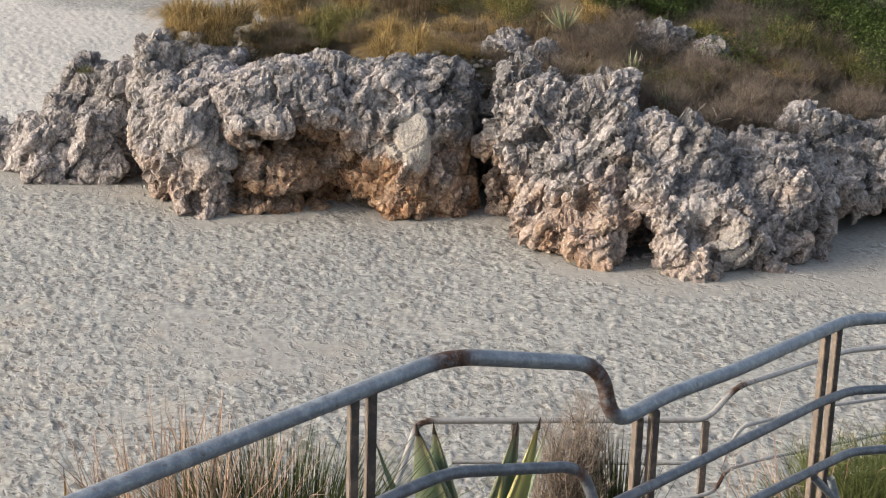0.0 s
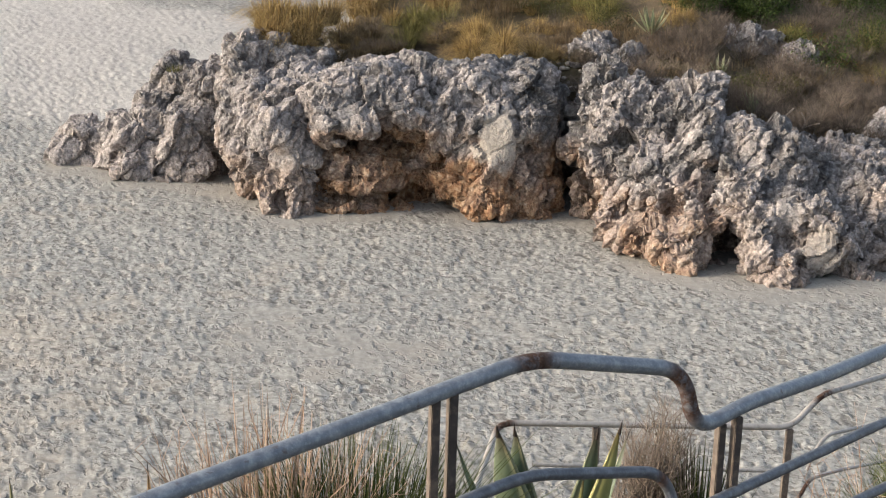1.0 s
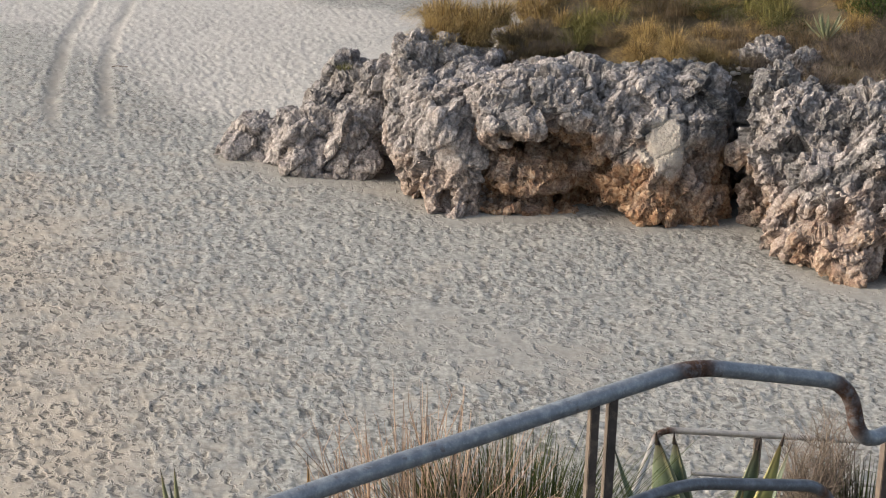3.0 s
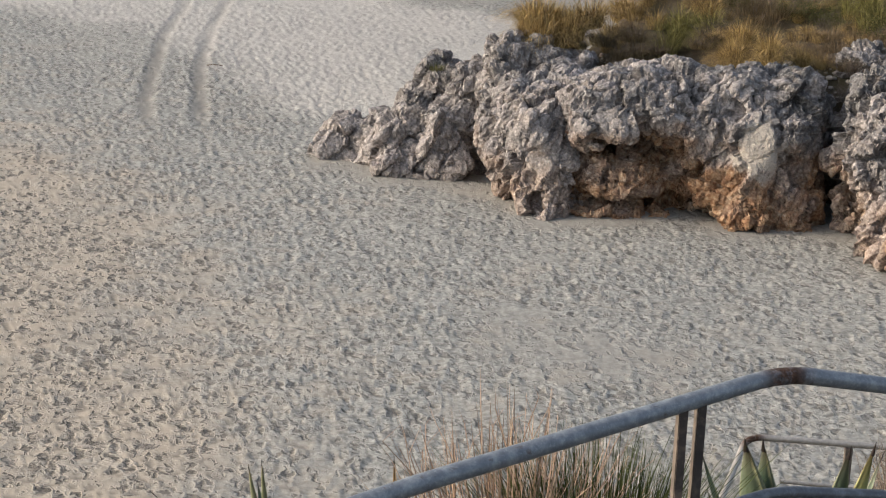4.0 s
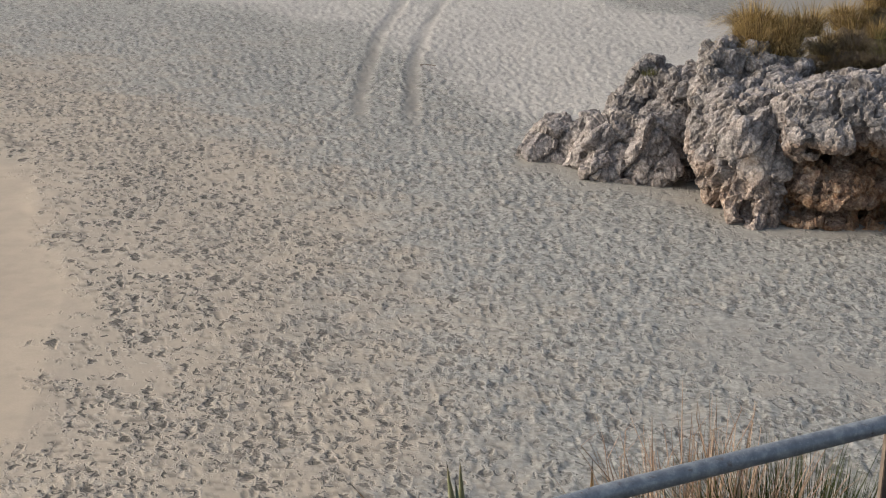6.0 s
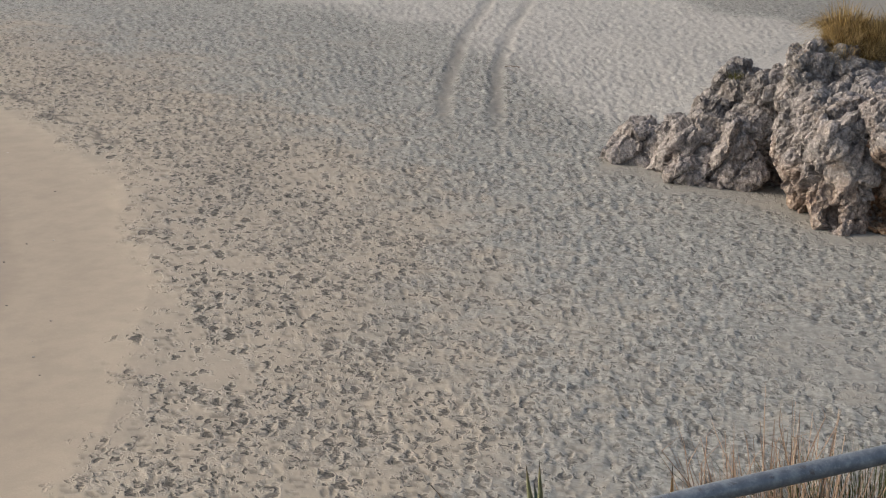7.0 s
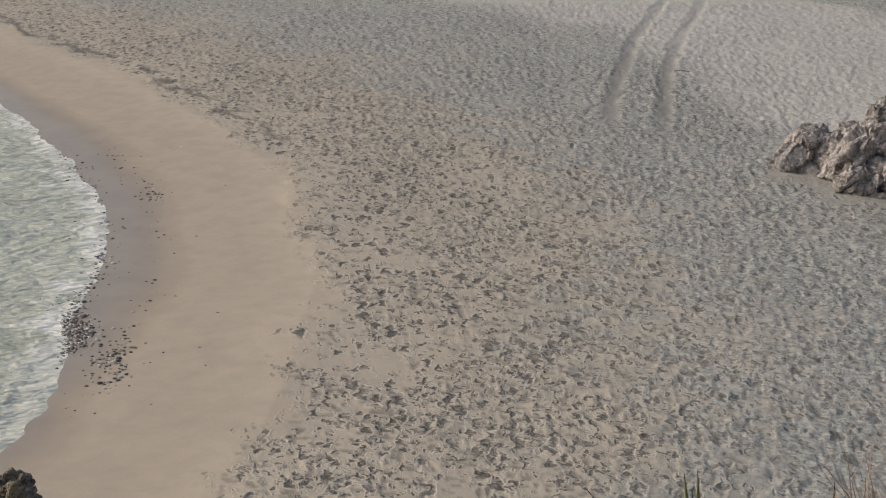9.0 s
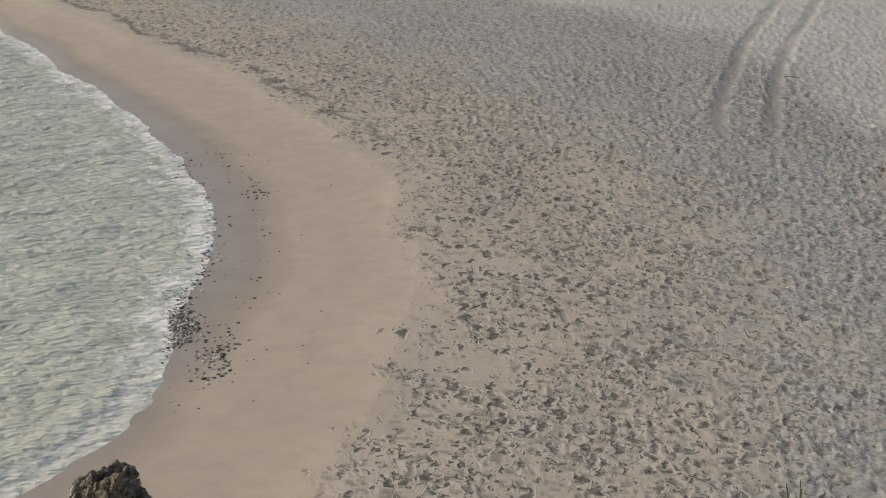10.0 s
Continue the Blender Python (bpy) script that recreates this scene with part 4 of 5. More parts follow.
for top in ((-0.193, 3.490, 7.655), (-0.154, 3.524, 7.660), (0.530, 4.030, 7.420), (0.572, 4.034, 7.440), (1.222, 4.912, 7.380), (1.278, 4.990, 7.374)):
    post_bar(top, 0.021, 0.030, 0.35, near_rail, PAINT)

far_rail = tagged(new("handrail"), "thin rusty grey pipe handrail of the lower flight of stairs", "handrail", "handrails of the stairs")
FAR = [(-0.42, 8.0, 4.70), (-0.118, 9.336, 5.263), (1.735, 9.83, 5.137), (1.955, 10.05, 5.290), (2.874, 10.896, 5.272), (3.6, 11.35, 5.20)]
part("top_rail", tube_mesh("top_rail", FAR, 0.020, 0.10, 12, rust_at=[FAR[1], FAR[3]], rust_reach=0.13), PALE_STEEL, far_rail)
part("middle_rail", tube_mesh("middle_rail", [(0.098, 9.324, 5.003), (1.735, 9.744, 4.871)], 0.013, sides=10), PALE_STEEL, far_rail)
part("middle_rail", tube_mesh("middle_rail", [(1.87, 9.87, 4.83), (1.905, 9.904, 4.93), (1.995, 10.006, 5.026), (2.59, 10.548, 4.968), (3.5, 11.2, 4.86)], 0.013, 0.08, 10), PALE_STEEL, far_rail)
part("lower_rail", tube_mesh("lower_rail", [(0.0, 9.25, 4.72), (1.66, 9.66, 4.665), (1.81, 9.75, 4.675), (1.889, 9.848, 4.785), (2.13, 10.055, 4.772), (3.5, 11.15, 4.62)], 0.013, 0.07, 10, rust_at=[(1.85, 9.8, 4.73)], rust_reach=0.12), PALE_STEEL, far_rail)
for top in ((0.486, 9.497, 5.20), (1.729, 9.827, 5.125), (3.3, 11.16, 5.23)):
    post_bar(top, 0.045, 0.03, 0.3, far_rail, TAN_AND_LIT)


# ---- plants ----
def blades(count, rng, reach, height, width, droop=0.5, spread=0.12, segments=3, upright=0.0):
    """Arrays for a tuft: narrow tapering strips that rise from a small foot and arch outwards."""
    verts, faces = [], []
    for _ in range(count):
        a = rng.uniform(0, 2 * math.pi)
        lean = rng.uniform(0.05, 1.0) ** (1 + upright)
        foot = Vector((math.cos(a), math.sin(a), 0)) * spread * math.sqrt(rng.random())
        out = Vector((math.cos(a + rng.uniform(-0.5, 0.5)), math.sin(a + rng.uniform(-0.5, 0.5)), 0))
        h = height * rng.uniform(0.55, 1.0)
        r = reach * lean * rng.uniform(0.6, 1.0)
        side = Vector((-out.y, out.x, 0)).lerp(Vector((rng.uniform(-1, 1), rng.uniform(-1, 1), 0)), 0.5)
        side = (side.normalized() if side.length > 0.01 else Vector((1, 0, 0))) * width * rng.uniform(0.6, 1.2)
        n = len(verts)
        for k in range(segments + 1):
            t = k / segments
            c = foot + out * (r * t ** 1.6) + Vector((0, 0, h * (t - droop * lean * t ** 2.6)))
            w = side * (1 - t) ** 0.7 * 0.5 if k < segments else side * 0.06
            verts += [c - w, c + w]
        for k in range(segments):
            faces.append((n + 2 * k, n + 2 * k + 1, n + 2 * k + 3, n + 2 * k + 2))
    return verts, faces


def twiggy(count, rng, reach, height, width, forks=3, shoot=0.16):
    """Arrays for a brush of thin crooked stems, each a three-sided tapering stick with side shoots."""
    verts, faces = [], []

    def stick(a, b, w0, w1):
        d = (b - a).normalized()
        u = d.orthogonal().normalized()
        v = d.cross(u)
        n = len(verts)
        for c, w in ((a, w0), (b, w1)):
            for k in range(3):
                g = 2.0944 * k
                verts.append(c + (u * math.cos(g) + v * math.sin(g)) * w)
        for k in range(3):
            faces.append((n + k, n + (k + 1) % 3, n + 3 + (k + 1) % 3, n + 3 + k))

    for _ in range(count):
        a = rng.uniform(0, 2 * math.pi)
        lean = math.sqrt(rng.random())
        p = Vector((math.cos(a), math.sin(a), 0)) * 0.10 * lean
        goal = Vector((math.cos(a) * reach * lean, math.sin(a) * reach * lean, height * rng.uniform(0.6, 1.0) * (1 - 0.25 * lean)))
        steps, w = 4, width
        for k in range(steps):
            q = p + (goal - p) / (steps - k) + Vector((rng.uniform(-1, 1), rng.uniform(-1, 1), rng.uniform(-0.5, 0.5))) * 0.05 * height
            stick(p, q, w, w * 0.75)
            w *= 0.75
            if k:
                for _ in range(forks):
                    e = q + Vector((rng.uniform(-1, 1), rng.uniform(-1, 1), rng.uniform(0.2, 1.4))) * shoot * height
                    stick(q, e, w * 0.8, w * 0.3)
            p = q
    return verts, faces


def leafy(count, rng, radius, height, size):
    """Arrays for a shrub's crown: small folded leaves in uneven clumps over a rough dome."""
    verts, faces = [], []
    clumps = []
    for _ in range(26):
        a, e = rng.uniform(0, 6.283), rng.uniform(0.0, 1.0)
        clumps.append((Vector((math.cos(a) * radius * math.sqrt(1 - e * e * 0.8), math.sin(a) * radius * math.sqrt(1 - e * e * 0.8), height * (0.25 + 0.75 * e))) * rng.uniform(0.55, 1.0), rng.uniform(0.12, 0.28) * radius))
    for _ in range(count):
        c, r = rng.choice(clumps)
        p = c + Vector((rng.gauss(0, 1), rng.gauss(0, 1), rng.gauss(0, 0.8))) * r
        d = Vector((rng.uniform(-1, 1), rng.uniform(-1, 1), rng.uniform(-0.2, 1))).normalized() * size * rng.uniform(0.6, 1.3)
        s = d.cross(Vector((rng.uniform(-1, 1), rng.uniform(-1, 1), rng.uniform(-1, 1)))).normalized() * size * 0.32
        n = len(verts)
        verts += [p, p + d * 0.5 + s, p + d, p + d * 0.5 - s]
        faces.append((n, n + 1, n + 2, n + 3))
    return verts, faces


def agave_leaf(length, width, lift, curl=0.25, segments=7):
    """One thick, channelled, pointed leaf along +x that rises by lift (radians)."""
    verts, faces, rim, tip = [], [], [], []
    for k in range(segments + 1):
        t = k / segments
        w = width * (0.62 + 0.75 * t - 1.37 * t * t) if t < 1 else 0.0006
        w = max(w, 0.0006)
        a = lift + curl * t
        x, z = length * t * math.cos(a), length * t * math.sin(a)
        nx, nz = -math.sin(a), math.cos(a)
        thick = 0.07 * w + 0.0008
        for side, h in ((-0.5, 0.34), (-0.43, 0.26), (0.0, 0.0), (0.43, 0.26), (0.5, 0.34)):
            verts.append((x + nx * h * w, side * w, z + nz * h * w))
            rim.append(1.0 if abs(side) == 0.5 else 0.0)
            tip.append(max(0.0, (t - 0.95) * 20))
        for side, h in ((0.3, 1.0), (0.0, -1.0), (-0.3, 1.0)):
            verts.append((x + nx * (h * thick + 0.05 * w), side * w, z + nz * (h * thick + 0.05 * w)))
            rim.append(0.0)
            tip.append(max(0.0, (t - 0.95) * 20))
        if k:
            n, b = 8 * (k - 1), 8 * k
            for j in range(8):
                j2 = (j + 1) % 8
                faces.append((n + j, n + j2, b + j2, b + j))
    return verts, faces, {"rim": rim, "tip": tip}


def spine_mesh(length, width, lift, curl=0.25):
    """The dark thorn at a leaf's end, a little thicker than the leaf there."""
    bm = bmesh.new()
    a, b = lift + curl * 0.965, lift + curl
    p, q = Vector((length * 0.965 * math.cos(a), 0, length * 0.965 * math.sin(a))), Vector((length * 1.02 * math.cos(b), 0, length * 1.02 * math.sin(b)))
    p.z += 0.01 * width
    m = Matrix.Translation((p + q) / 2) @ (q - p).to_track_quat("Z", "Y").to_matrix().to_4x4()
    bmesh.ops.create_cone(bm, cap_ends=True, segments=8, radius1=0.03 * width, radius2=0.0008, depth=(q - p).length, matrix=m)
    return bm


def agave(name, label, at, leaves, group="", spines=False):
    """A rosette; leaves: length, width, lift, heading in degrees, material."""
    thing = tagged(new(name), label, "agave", group)
    thing.location = at
    for length, width, lift, heading, material in leaves:
        v, f, extra = agave_leaf(length, width, lift)
        ob = part("leaf", mesh_from("leaf", v, f, extra), material, thing)
        ob.rotation_euler = (0, 0, math.radians(heading))
        if spines:
            part("spine", spine_mesh(length, width, lift), SPINE, ob, "dark pointed leaf spine")
    return thing


SPINE = Nodes("dark_thorn", 0.5).colour((0.035, 0.024, 0.02)).mat


rng = random.Random(4)
GOLD_TUFTS = [mesh_from("grass_tuft", *map(list, blades(260, rng, 0.80, 0.80, 0.012, 0.95, 0.16, 4, -0.4)), soft=False) for _ in range(3)]
GREEN_TUFTS = [mesh_from("grass_tuft", *map(list, blades(260, rng, 0.85, 0.85, 0.012, 0.95, 0.16, 4, -0.4)), soft=False) for _ in range(3)]
STRAW_TUFTS = [mesh_from("grass_tuft", *map(list, blades(130, rng, 0.36, 0.36, 0.013, 0.6, 0.24, 2)), soft=False) for _ in range(3)]
BRUSH = [mesh_from("dry_brush", *map(list, twiggy(30, rng, 0.62, 0.62, 0.0085, 3)), soft=False) for _ in range(3)]
LEAVES = [mesh_from("shrub_crown", *map(list, leafy(900, rng, 0.75, 0.85, 0.062)), soft=False) for _ in range(3)]
STEMS = [mesh_from("shrub_stems", *map(list, twiggy(7, rng, 0.6, 0.7, 0.014, 1)), soft=False) for _ in range(2)]
for meshes, material in ((GOLD_TUFTS, GOLD), (GREEN_TUFTS, GREEN_GRASS), (STRAW_TUFTS, STRAW), (BRUSH, TWIG), (LEAVES, LEAF), (STEMS, TWIG)):
    for me in meshes:
        me.materials.append(material)


def recoloured(me, material):
    other = me.copy()
    other.materials.clear()
    other.materials.append(material)
    return other


OLIVE_LEAVES = [recoloured(me, OLIVE) for me in LEAVES]
BROWN_LEAVES = [mesh_from("shrub_crown", *map(list, blades(420, rng, 0.75, 0.72, 0.011, 0.75, 0.30, 3, -0.3)), soft=False) for _ in range(3)]
for me in BROWN_LEAVES:
    me.materials.append(BROWN)


def stand(x, y):
    return float(headland(np.array([x]), np.array([y]))[0]) - 0.04


def set_plant(name, me, x, y, size, label, category, group, tall=1.0):
    ob = tagged(new(name, me), label, category, group)
    ob.matrix_world = pose(x, y, stand(x, y), rng.uniform(-8, 8), rng.uniform(-8, 8), rng.uniform(0, 360)) @ Matrix.Diagonal((size, size, size * tall, 1))
    return ob


def set_shrub(x, y, size, crown, label):
    thing = tagged(new("shrub"), label, "shrub", "shrubs on the headland")
    thing.matrix_world = pose(x, y, stand(x, y), 0, 0, rng.uniform(0, 360)) @ Matrix.Scale(size, 4)
    part("crown", crown, None, thing)
    part("branchwork", rng.choice(STEMS), None, thing)["kind"] = "stuff"


def inside_hill(x, y, least=1.9):
    return stand(x, y) > least


gold = lambda x, y: set_plant("grass_tuft", rng.choice(GOLD_TUFTS), x, y, rng.uniform(0.8, 1.7), "tuft of dry golden grass on the headland", "grass", "grass tufts on the headland")
green = lambda x, y: set_plant("grass_tuft", rng.choice(GREEN_TUFTS), x, y, rng.uniform(0.75, 1.4), "tuft of yellow-green arching grass on the headland", "grass", "grass tufts on the headland")
straw = lambda x, y: set_plant("grass_tuft", rng.choice(STRAW_TUFTS), x, y, rng.uniform(0.7, 1.3), "short tuft of brown dry grass on the headland", "grass", "grass tufts on the headland")
brush = lambda x, y: set_plant("dry_brush", rng.choice(BRUSH), x, y, rng.uniform(0.6, 1.1), "low brush of dry brown twigs on the headland", "brush", "dry brush on the headland")
wisp = lambda x, y: set_plant("grass_tuft", rng.choice(GOLD_TUFTS), x, y, rng.uniform(0.45, 0.75), "small tuft of dry golden grass on the headland", "grass", "grass tufts on the headland")
brown = lambda x, y: set_shrub(x, y, rng.uniform(0.55, 0.95), rng.choice(BROWN_LEAVES), "dull brown half-dry shrub on the headland")
dark = lambda x, y: set_shrub(x, y, rng.uniform(0.6, 1.1), rng.choice(LEAVES), "dense dark green shrub on the headland")
olive = lambda x, y: set_shrub(x, y, rng.uniform(0.4, 0.7), rng.choice(OLIVE_LEAVES), "small olive-brown shrub among dry grass")

def set_on(name, me, x, y, z, size, label, category, group):
    ob = tagged(new(name, me), label, category, group)
    ob.matrix_world = pose(x, y, z, rng.uniform(-8, 8), rng.uniform(-8, 8), rng.uniform(0, 360)) @ Matrix.Scale(size, 4)


# tufts and low bushes rooted along the rim of the rocks
RIM_TUFTS = [(-6.22, 38.00, 3.07, 1.10), (-5.95, 37.90, 2.90, 1.25), (-5.64, 38.10, 2.94, 1.10), (-5.51, 38.60, 3.16, 1.20), (-5.99, 38.80, 3.25, 1.30), (-5.33, 39.20, 3.35, 1.20), (-6.25, 39.00, 3.32, 1.10), (-1.71, 37.30, 2.72, 0.85), (-1.50, 37.50, 2.95, 0.95), (-1.42, 38.40, 3.30, 0.90), (-1.60, 37.40, 2.89, 0.80), (-0.74, 37.40, 3.02, 0.80), (-0.60, 37.70, 3.11, 0.90), (0.06, 37.70, 3.02, 0.60), (3.36, 39.90, 3.47, 1.10)]
RIM_BUSHES = [(-4.98, 37.90, 2.75, 0.80), (-4.56, 37.70, 2.64, 0.85), (-4.19, 38.20, 2.83, 0.80), (-5.26, 38.40, 2.96, 0.80), (-3.79, 38.40, 2.90, 0.80), (-3.36, 38.50, 2.95, 0.70), (-4.67, 38.80, 3.02, 1.00), (-4.01, 39.00, 3.15, 1.00), (-2.15, 39.60, 3.19, 1.00), (-1.83, 40.00, 3.29, 0.90), (0.98, 37.60, 2.99, 0.70), (-2.40, 39.20, 3.04, 0.80)]
for x, y, z, size in RIM_TUFTS:
    for k in range(3):
        set_on("grass_tuft", rng.choice(GOLD_TUFTS), x + rng.gauss(0, 0.14), y + rng.gauss(0, 0.12), z, size * rng.uniform(1.0, 1.5), "tuft of dry golden grass arching over the rock's rim", "grass", "grass tufts on the headland")
for x, y, z, size in RIM_BUSHES:
    thing = tagged(new("shrub"), "low dark olive-brown bush on the rim of the rocks", "shrub", "shrubs on the headland")
    thing.matrix_world = pose(x, y, z, 0, 0, rng.uniform(0, 360)) @ Matrix.Diagonal((size, size, size * 0.8, 1))
    part("crown", rng.choice(BROWN_LEAVES), None, thing)
    part("branchwork", rng.choice(BRUSH), None, thing)["kind"] = "stuff"

RIM_BRUSH = [(0.99, 36.80, 2.43, 0.75), (0.90, 36.50, 1.90, 0.75), (1.11, 37.20, 2.89, 0.75), (6.76, 34.50, 2.35, 0.80), (6.15, 34.50, 2.45, 0.80), (5.56, 34.20, 2.37, 0.70), (7.22, 34.50, 2.00, 0.80), (8.37, 35.70, 2.23, 0.70), (9.30, 35.90, 2.16, 0.80), (5.17, 34.60, 2.71, 0.70), (6.62, 35.20, 2.65, 0.90), (7.57, 35.60, 2.48, 0.90), (2.66, 35.20, 2.95, 0.60), (3.28, 35.30, 3.02, 0.55), (2.30, 35.60, 3.12, 0.50), (4.12, 35.00, 2.73, 0.60), (4.67, 34.30, 2.51, 0.60), (9.02, 36.40, 2.38, 0.90), (9.82, 36.50, 2.25, 0.90)]
for x, y, z, size in RIM_BRUSH:
    for k in range(2):
        set_on("dry_brush", rng.choice(BRUSH), x + rng.gauss(0, 0.15), y + rng.gauss(0, 0.15), z, size * rng.uniform(0.8, 1.2), "low brush of dry brown twigs rooted in the rock", "brush", "dry brush on the headland")

# clumps on the slope: plant, centre, spread, how many
GRASSES = [(green, -3.0, 39.9, 0.35, 4), (green, -2.5, 40.6, 0.4, 5), (gold, -4.6, 41.0, 0.6, 7), (gold, -3.8, 42.4, 0.8, 10), (straw, -3.6, 39.3, 0.7, 10),
           (straw, 0.0, 39.4, 0.8, 34), (straw, 0.9, 40.4, 0.8, 24), (straw, -1.0, 41.2, 0.7, 16), (wisp, 0.2, 39.6, 0.8, 16), (wisp, 1.0, 41.0, 0.8, 10), (green, 1.6, 41.3, 0.6, 7),
           (gold, 3.4, 40.4, 0.25, 4), (green, 6.0, 39.9, 0.25, 4), (wisp, 6.2, 40.1, 0.3, 4), (straw, 3.2, 38.0, 0.7, 24), (straw, 2.2, 38.9, 0.5, 12), (wisp, 7.4, 38.6, 0.3, 4),
           (straw, 6.5, 38.0, 1.2, 24), (green, 8.8, 40.0, 0.9, 9), (straw, 8.6, 39.0, 1.0, 18)]
BUSHES = [(brown, -1.4, 41.6, 0.7, 10), (brown, -3.2, 41.6, 0.9, 10), (olive, -0.2, 42.2, 0.9, 8), (dark, 4.2, 41.7, 0.5, 12), (dark, 5.3, 41.5, 0.6, 14), (dark, 3.9, 40.4, 0.3, 4),
          (brush, 7.1, 40.3, 0.6, 26), (brush, 8.6, 41.1, 0.7, 18), (brush, 3.2, 38.0, 0.6, 22), (brush, 4.2, 38.6, 0.5, 12), (dark, 7.4, 42.4, 0.8, 10), (dark, 9.2, 42.0, 0.7, 10),
          (dark, 10.8, 41.8, 0.8, 20), (dark, 11.4, 40.2, 0.7, 12), (olive, 9.6, 40.2, 0.7, 10), (brush, 10.0, 40.6, 0.5, 10), (brush, 6.3, 37.4, 0.8, 34), (brush, 7.0, 36.4, 0.5, 16), (brown, 6.6, 37.2, 0.8, 8),
          (brush, 5.2, 37.0, 0.5, 14), (brush, 5.6, 35.5, 0.5, 16), (brush, 4.4, 35.9, 0.3, 8), (straw, 5.4, 35.4, 0.5, 10), (olive, 5.0, 36.6, 0.4, 6), (brush, 8.8, 38.4, 0.8, 26), (brown, 9.2, 38.8, 0.9, 14), (olive, 10.2, 38.8, 0.8, 10), (dark, 12.4, 41.0, 0.9, 14), (dark, 6.4, 43.6, 2.6, 22), (olive, 0.0, 44.0, 1.6, 12)]
for put, x, y, spread, count in GRASSES + BUSHES:
    for _ in range(count):
        px, py = rng.gauss(x, spread), rng.gauss(y, spread)
        if inside_hill(px, py, 1.6):
            put(px, py)

SMALL_AGAVE = [(2.75, 39.3, 0.85), (4.22, 37.3, 0.62), (6.75, 38.1, 0.42), (3.05, 36.5, 0.42), (4.85, 35.9, 0.6), (5.15, 36.2, 0.45)]
for x, y, size in SMALL_AGAVE:
    leaves = [(size * rng.uniform(0.8, 1.1), size * 0.15, rng.uniform(0.35, 1.25), 360 * k / 13 + rng.uniform(-12, 12), AGAVE_PALE) for k in range(13)]
    agave("agave", "small pale green agave among dry brush", (x, y, stand(x, y)), leaves, "small agaves on the headland")

for (x, y), turn in (((5.35, 35.35), 40), ((5.95, 35.15), 150)):
    dead = tagged(new("dead_branch"), "bleached forked dead branch on the headland", "branch")
    dead.matrix_world = pose(x, y, stand(x, y), 20, 0, turn)
    part("limb", tube_mesh("limb", [(0, 0, -0.1), (0.12, 0.05, 0.2), (0.10, 0.02, 0.38), (0.24, 0.0, 0.55)], 0.02, 0.05, 7), BONE, dead)
    part("twig", tube_mesh("twig", [(0.11, 0.04, 0.22), (-0.10, 0.0, 0.34), (-0.24, 0.05, 0.36)], 0.012, 0.05, 6), BONE, dead)


def rubble():
    """Loose pale stones between the rocks and the grass."""
    verts, faces = [], []
    for _ in range(420):
        x = rng.uniform(-6.2, 3.2)
        y = float(np.interp(x, (-6.2, -4, -1, 1.2, 3.2), (38.2, 37.9, 37.6, 37.4, 35.9))) + abs(rng.gauss(0.35, 0.4))
        s = rng.uniform(0.03, 0.09) * (1.8 if rng.random() < 0.08 else 1)
        z, turn, n = stand(x, y) + 0.05, rng.uniform(0, 3.14), len(verts)
        for rr, zz in ((0.8, -0.4), (1.0, 0.25), (0.55, 0.8)):
            for k in range(6):
                g, wob = turn + k * 1.0472, rng.uniform(0.75, 1.2)
                verts.append((x + math.cos(g) * s * rr * wob * 1.2, y + math.sin(g) * s * rr * wob, z + s * zz * rng.uniform(0.8, 1.1)))
        for ring in range(2):
            for k in range(6):
                k2 = (k + 1) % 6
                faces.append((n + ring * 6 + k, n + ring * 6 + k2, n + ring * 6 + 6 + k2, n + ring * 6 + 6 + k))
        faces += [(n + 12, n + 13, n + 14, n + 15), (n + 12, n + 15, n + 16, n + 17)]
    m = Nodes("pale_rubble", 0.9)
    m.colour(m.ramp(m.island(), (0.0, (0.24, 0.22, 0.20)), (0.6, (0.42, 0.39, 0.36)), (1.0, (0.66, 0.58, 0.48))))
    tagged(part("rubble", mesh_from("rubble", verts, faces, soft=False), m.mat), "loose pale stones along the top of the rocks", "stones", kind="stuff")


rubble()

crag_tuft = tagged(new("grass_tuft", STRAW_TUFTS[0].copy()), "small olive-green cushion growing on top of the crag", "grass")
crag_tuft.data.materials.clear()
crag_tuft.data.materials.append(OLIVE)
crag_tuft.matrix_world = pose(-8.40, 37.25, 2.42) @ Matrix.Scale(0.75, 4)
# ---- plants below the stairs ----
def near_plant(name, label, category, x, y, pieces):
    thing = tagged(new(name), label, category)
    thing.location = (x, y, ground_under(x, y) - 0.03)
    for piece, (v, f), material, offset in pieces:
        ob = part(piece, mesh_from(piece, [tuple(p) for p in v], f, soft=False), material, thing)
        ob.location = offset
    return thing


def drop(x, y, z):
    """Height of a place above the ground below it."""
    return z - ground_under(x, y)


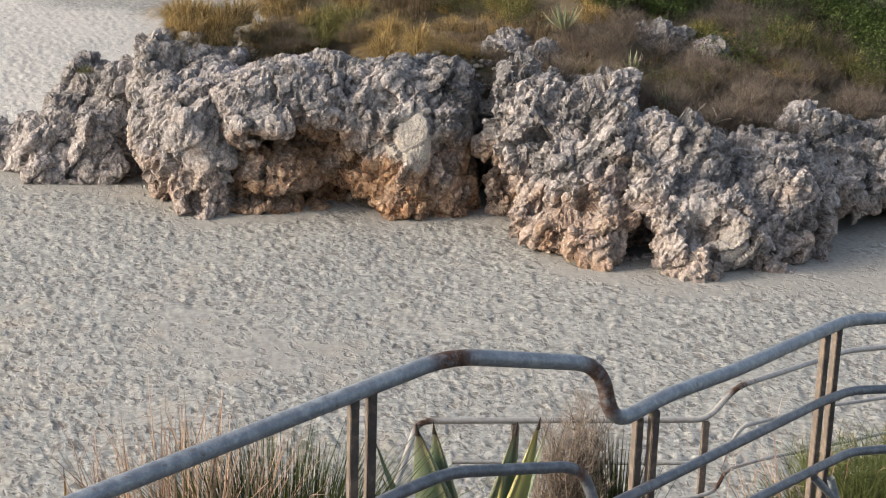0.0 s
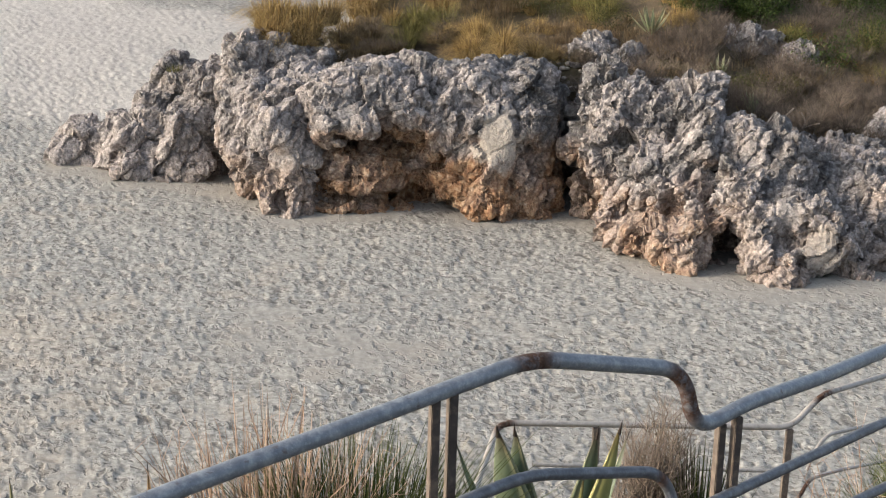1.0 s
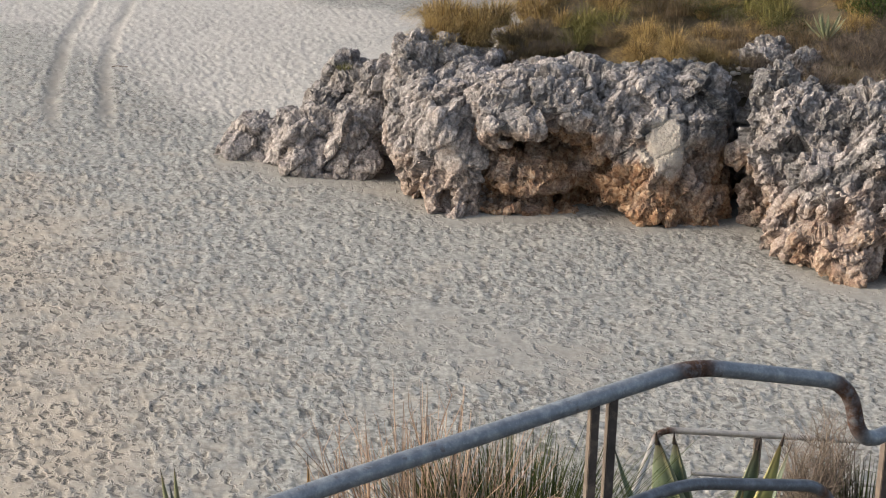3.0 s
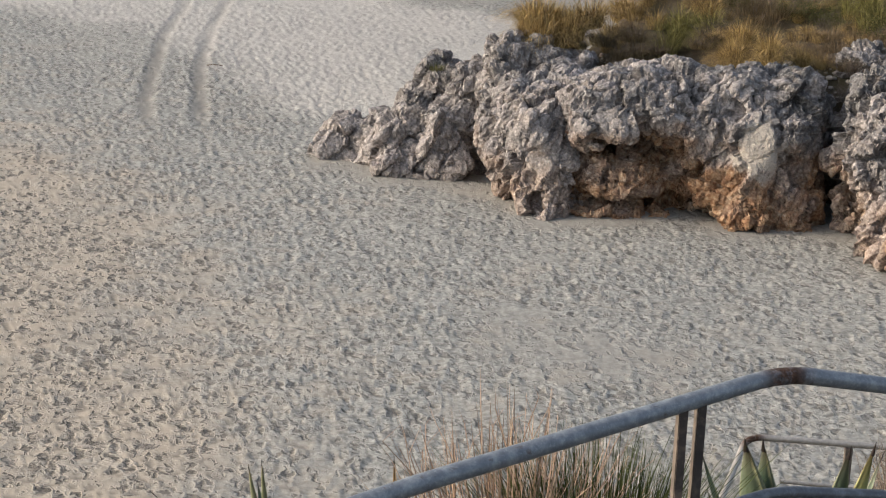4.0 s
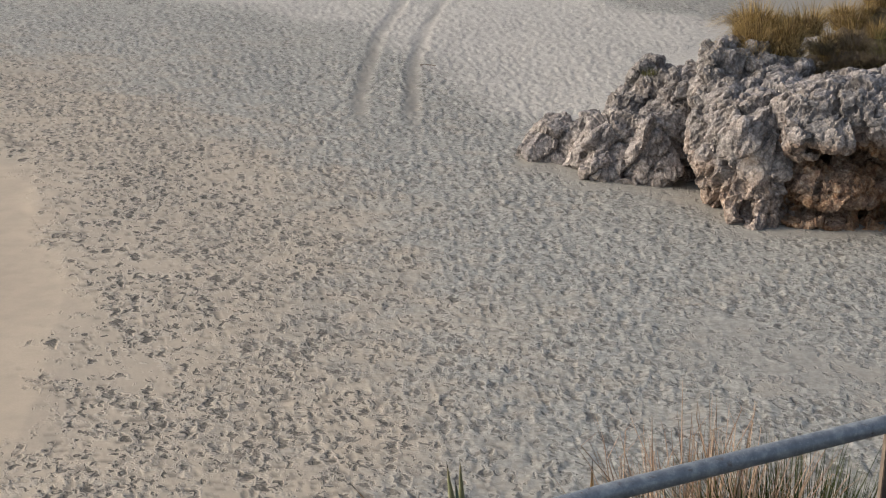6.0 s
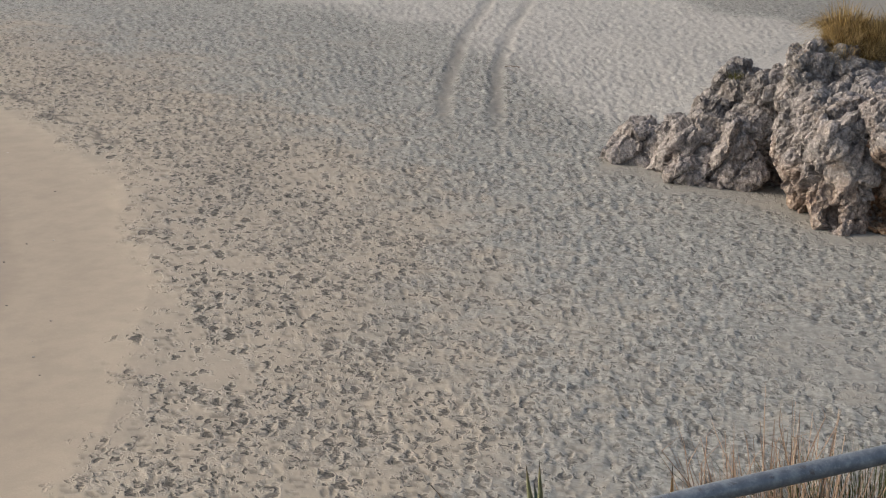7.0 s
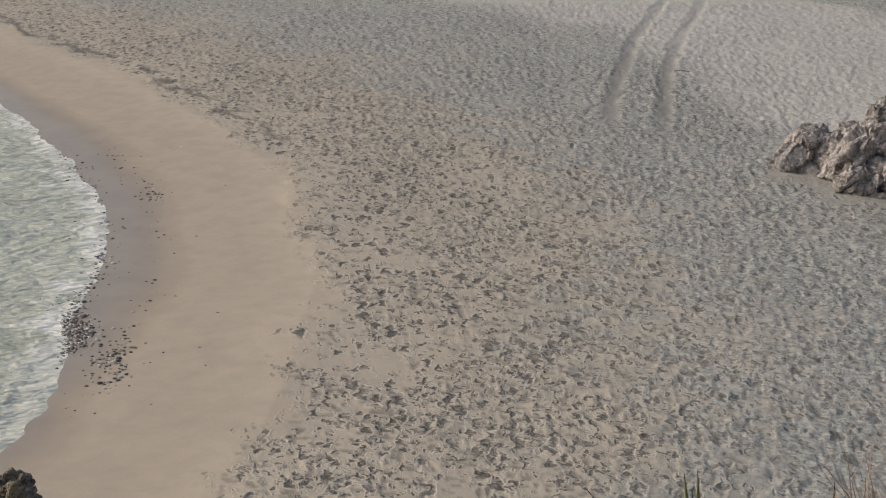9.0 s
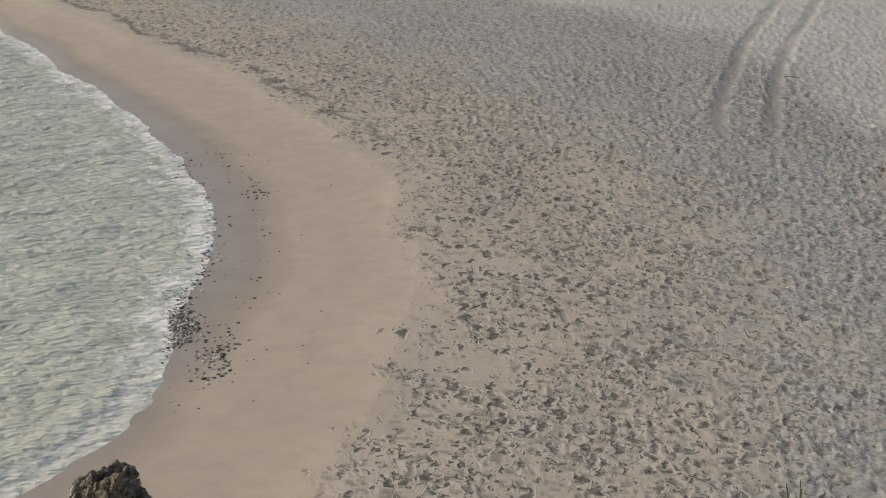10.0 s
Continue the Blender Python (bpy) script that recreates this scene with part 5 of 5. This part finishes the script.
h = drop(-0.72, 5.5, 6.78)
near_plant("broom_bush", "wiry bush of russet dry stems over green shoots", "bush", -0.70, 5.5, [
    ("dry_brushwood", twiggy(70, rng, 0.52, h * 1.16, 0.0055, 1, 0.07), RUSSET, (-0.18, 0.05, 0)),
    ("green_foliage", blades(1700, rng, 0.72, h * 1.0, 0.011, 0.22, 0.26, 4, 0.2), BROOM, (0.14, -0.02, 0)),
    ("dry_foliage", blades(420, rng, 0.46, h * 1.06, 0.012, 0.08, 0.22, 3, 0.2), RUSSET, (-0.20, 0, 0))])
h = drop(0.74, 7.4, 6.16)
near_plant("dry_bush", "upright bush of dry pinkish-brown twigs", "bush", 0.74, 7.4, [
    ("dry_brushwood", twiggy(210, rng, 0.20, h * 1.12, 0.007, 3, 0.09), TWIG, (-0.06, 0, 0)),
    ("green_foliage", blades(320, rng, 0.24, h * 0.95, 0.012, 0.15, 0.1), BROOM, (0.16, 0, 0))])
h = drop(1.66, 6.2, 6.55)
near_plant("broom_bush", "wiry olive-green bush with dry brown stems", "bush", 1.70, 6.2, [
    ("dry_brushwood", twiggy(60, rng, 0.50, h * 1.06, 0.006, 2, 0.10), RUSSET, (-0.12, 0, 0)),
    ("green_foliage", blades(2200, rng, 0.52, h * 0.94, 0.013, 0.30, 0.24, 3, 0.0), BROOM, (0.12, 0, 0)),
    ("green_crown", twiggy(420, rng, 0.42, 0.54, 0.006, 3, 0.16), BROOM, (0.14, 0, h - 0.58)),
    ("green_brushwood", twiggy(120, rng, 0.52, h * 0.94, 0.0065, 4, 0.10), BROOM, (0.12, 0, 0))])


def leaf_to(foot, tip, width, material):
    """A leaf from the heart of the rosette to a tip."""
    d = Vector(tip) - Vector(foot)
    lift = math.atan2(d.z, math.hypot(d.x, d.y)) - 0.25
    return (d.length, width, lift, math.degrees(math.atan2(d.y, d.x)), material)


foot = (0.16, 6.85, ground_under(0.16, 6.85))
agave("agave", "large agave with green leaves edged and turning yellow", foot, [
    leaf_to(foot, (-0.087, 6.46, 6.388), 0.42, AGAVE),
    leaf_to(foot, (-0.014, 6.56, 6.355), 0.32, AGAVE),
    leaf_to(foot, (0.338, 6.50, 6.388), 0.27, AGAVE),
    leaf_to(foot, (0.433, 6.48, 6.425), 0.25, AGAVE_YELLOW),
    leaf_to(foot, (0.29, 6.42, 6.22), 0.09, AGAVE_YELLOW),
    leaf_to(foot, (-0.22, 6.40, 6.17), 0.07, AGAVE),
    leaf_to(foot, (0.08, 6.36, 6.12), 0.10, AGAVE_YELLOW),
    leaf_to(foot, (0.52, 7.20, 6.10), 0.11, AGAVE),
    leaf_to(foot, (-0.30, 7.25, 6.00), 0.11, AGAVE)], spines=True)
foot = (-2.30, 6.95, ground_under(-2.30, 6.95))
agave("agave", "grey-green agave with pale leaf edges on the slope", foot, [
    leaf_to(foot, (-2.333, 6.64, 5.922), 0.075, AGAVE_PALE),
    leaf_to(foot, (-2.280, 6.67, 5.938), 0.065, AGAVE_PALE),
    leaf_to(foot, (-2.71, 6.40, 5.842), 0.06, AGAVE_DRY),
    leaf_to(foot, (-2.05, 6.55, 5.60), 0.08, AGAVE),
    leaf_to(foot, (-2.5, 7.25, 5.55), 0.08, AGAVE)], spines=True)
foot = (-1.46, 6.15, ground_under(-1.46, 6.15))
agave("agave", "withered agave with a curled brown leaf tip", foot, [
    leaf_to(foot, (-1.452, 5.88, 6.39), 0.05, AGAVE_DRY),
    leaf_to(foot, (-1.71, 6.93, 5.92), 0.06, AGAVE_DRY),
    leaf_to(foot, (-1.20, 5.80, 6.0), 0.07, AGAVE)], spines=True)

# ---- small things on the beach ----
def pebble_bed():
    verts, faces, count = [], [], 0
    for band, total in ((0, 1150), (1, 260), (2, 46)):
        for _ in range(total):
            a = math.radians((rng.gauss(*rng.choice(((14.2, 2.0), (14.2, 2.0), (16.0, 3.0), (26, 4)))) if rng.random() < 0.62 else rng.uniform(5, 66)) if band == 0 else rng.uniform(2, 66))
            off = rng.gauss(-0.16 + 0.42 * math.exp(-((math.degrees(a) - 13.5) / 3.0) ** 2), 0.20) if band == 0 else (rng.gauss(1.12, 0.20) if band == 1 else rng.uniform(-0.9, 3.0))
            if band == 1 and rng.random() < 0.75:
                a = math.radians(rng.choice((9.0, 11, 11, 47)) + rng.gauss(0, 1.8))
            dist = 30.0
            for _ in range(12):
                px, py = BAY[0] + math.cos(a) * dist, BAY[1] + math.sin(a) * dist
                dist -= float(shore_distance(px, py)) - off
            z = max(float(beach_height(np.array([px]), np.array([py]))[0]), -0.42)
            s = rng.uniform(0.012, 0.036) * (1.5 if rng.random() < 0.10 else 1)
            if band == 2:
                s *= 0.7
            turn = rng.uniform(0, 3.14)
            n = len(verts)
            for ring, (rr, zz) in enumerate(((0.75, -0.25), (1.0, 0.15), (0.62, 0.55))):
                for k in range(6):
                    g = turn + k * 1.0472
                    wob = rng.uniform(0.8, 1.15)
                    verts.append((px + math.cos(g) * s * rr * wob * 1.25, py + math.sin(g) * s * rr * wob, z + s * zz))
            for ring in range(2):
                for k in range(6):
                    k2 = (k + 1) % 6
                    faces.append((n + ring * 6 + k, n + ring * 6 + k2, n + ring * 6 + 6 + k2, n + ring * 6 + 6 + k))
            faces.append((n + 12, n + 13, n + 14, n + 15))
            faces.append((n + 12, n + 15, n + 16, n + 17))
    me = mesh_from("pebbles", verts, faces)
    m = Nodes("wet_pebbles", 0.4)
    m.colour(m.ramp(m.island(), (0.0, (0.035, 0.032, 0.03)), (0.5, (0.11, 0.10, 0.093)), (0.75, (0.27, 0.24, 0.215)), (1.0, (0.62, 0.59, 0.55))))
    tagged(part("pebbles", me, m.mat), "dark and pale wet pebbles along the water's edge", "pebbles", kind="stuff")


pebble_bed()

stick = tagged(new("driftwood"), "short grey driftwood stick lying on the sand", "driftwood")
stick.matrix_world = pose(-18.3, 48.9, 0.04, 0, 0, 15) @ Matrix.Scale(0.7, 4)
part("limb", tube_mesh("limb", [(-0.35, 0, 0), (0.0, 0.03, 0.03), (0.38, -0.04, 0.0)], 0.03, 0.1, 8), TWIG, stick)
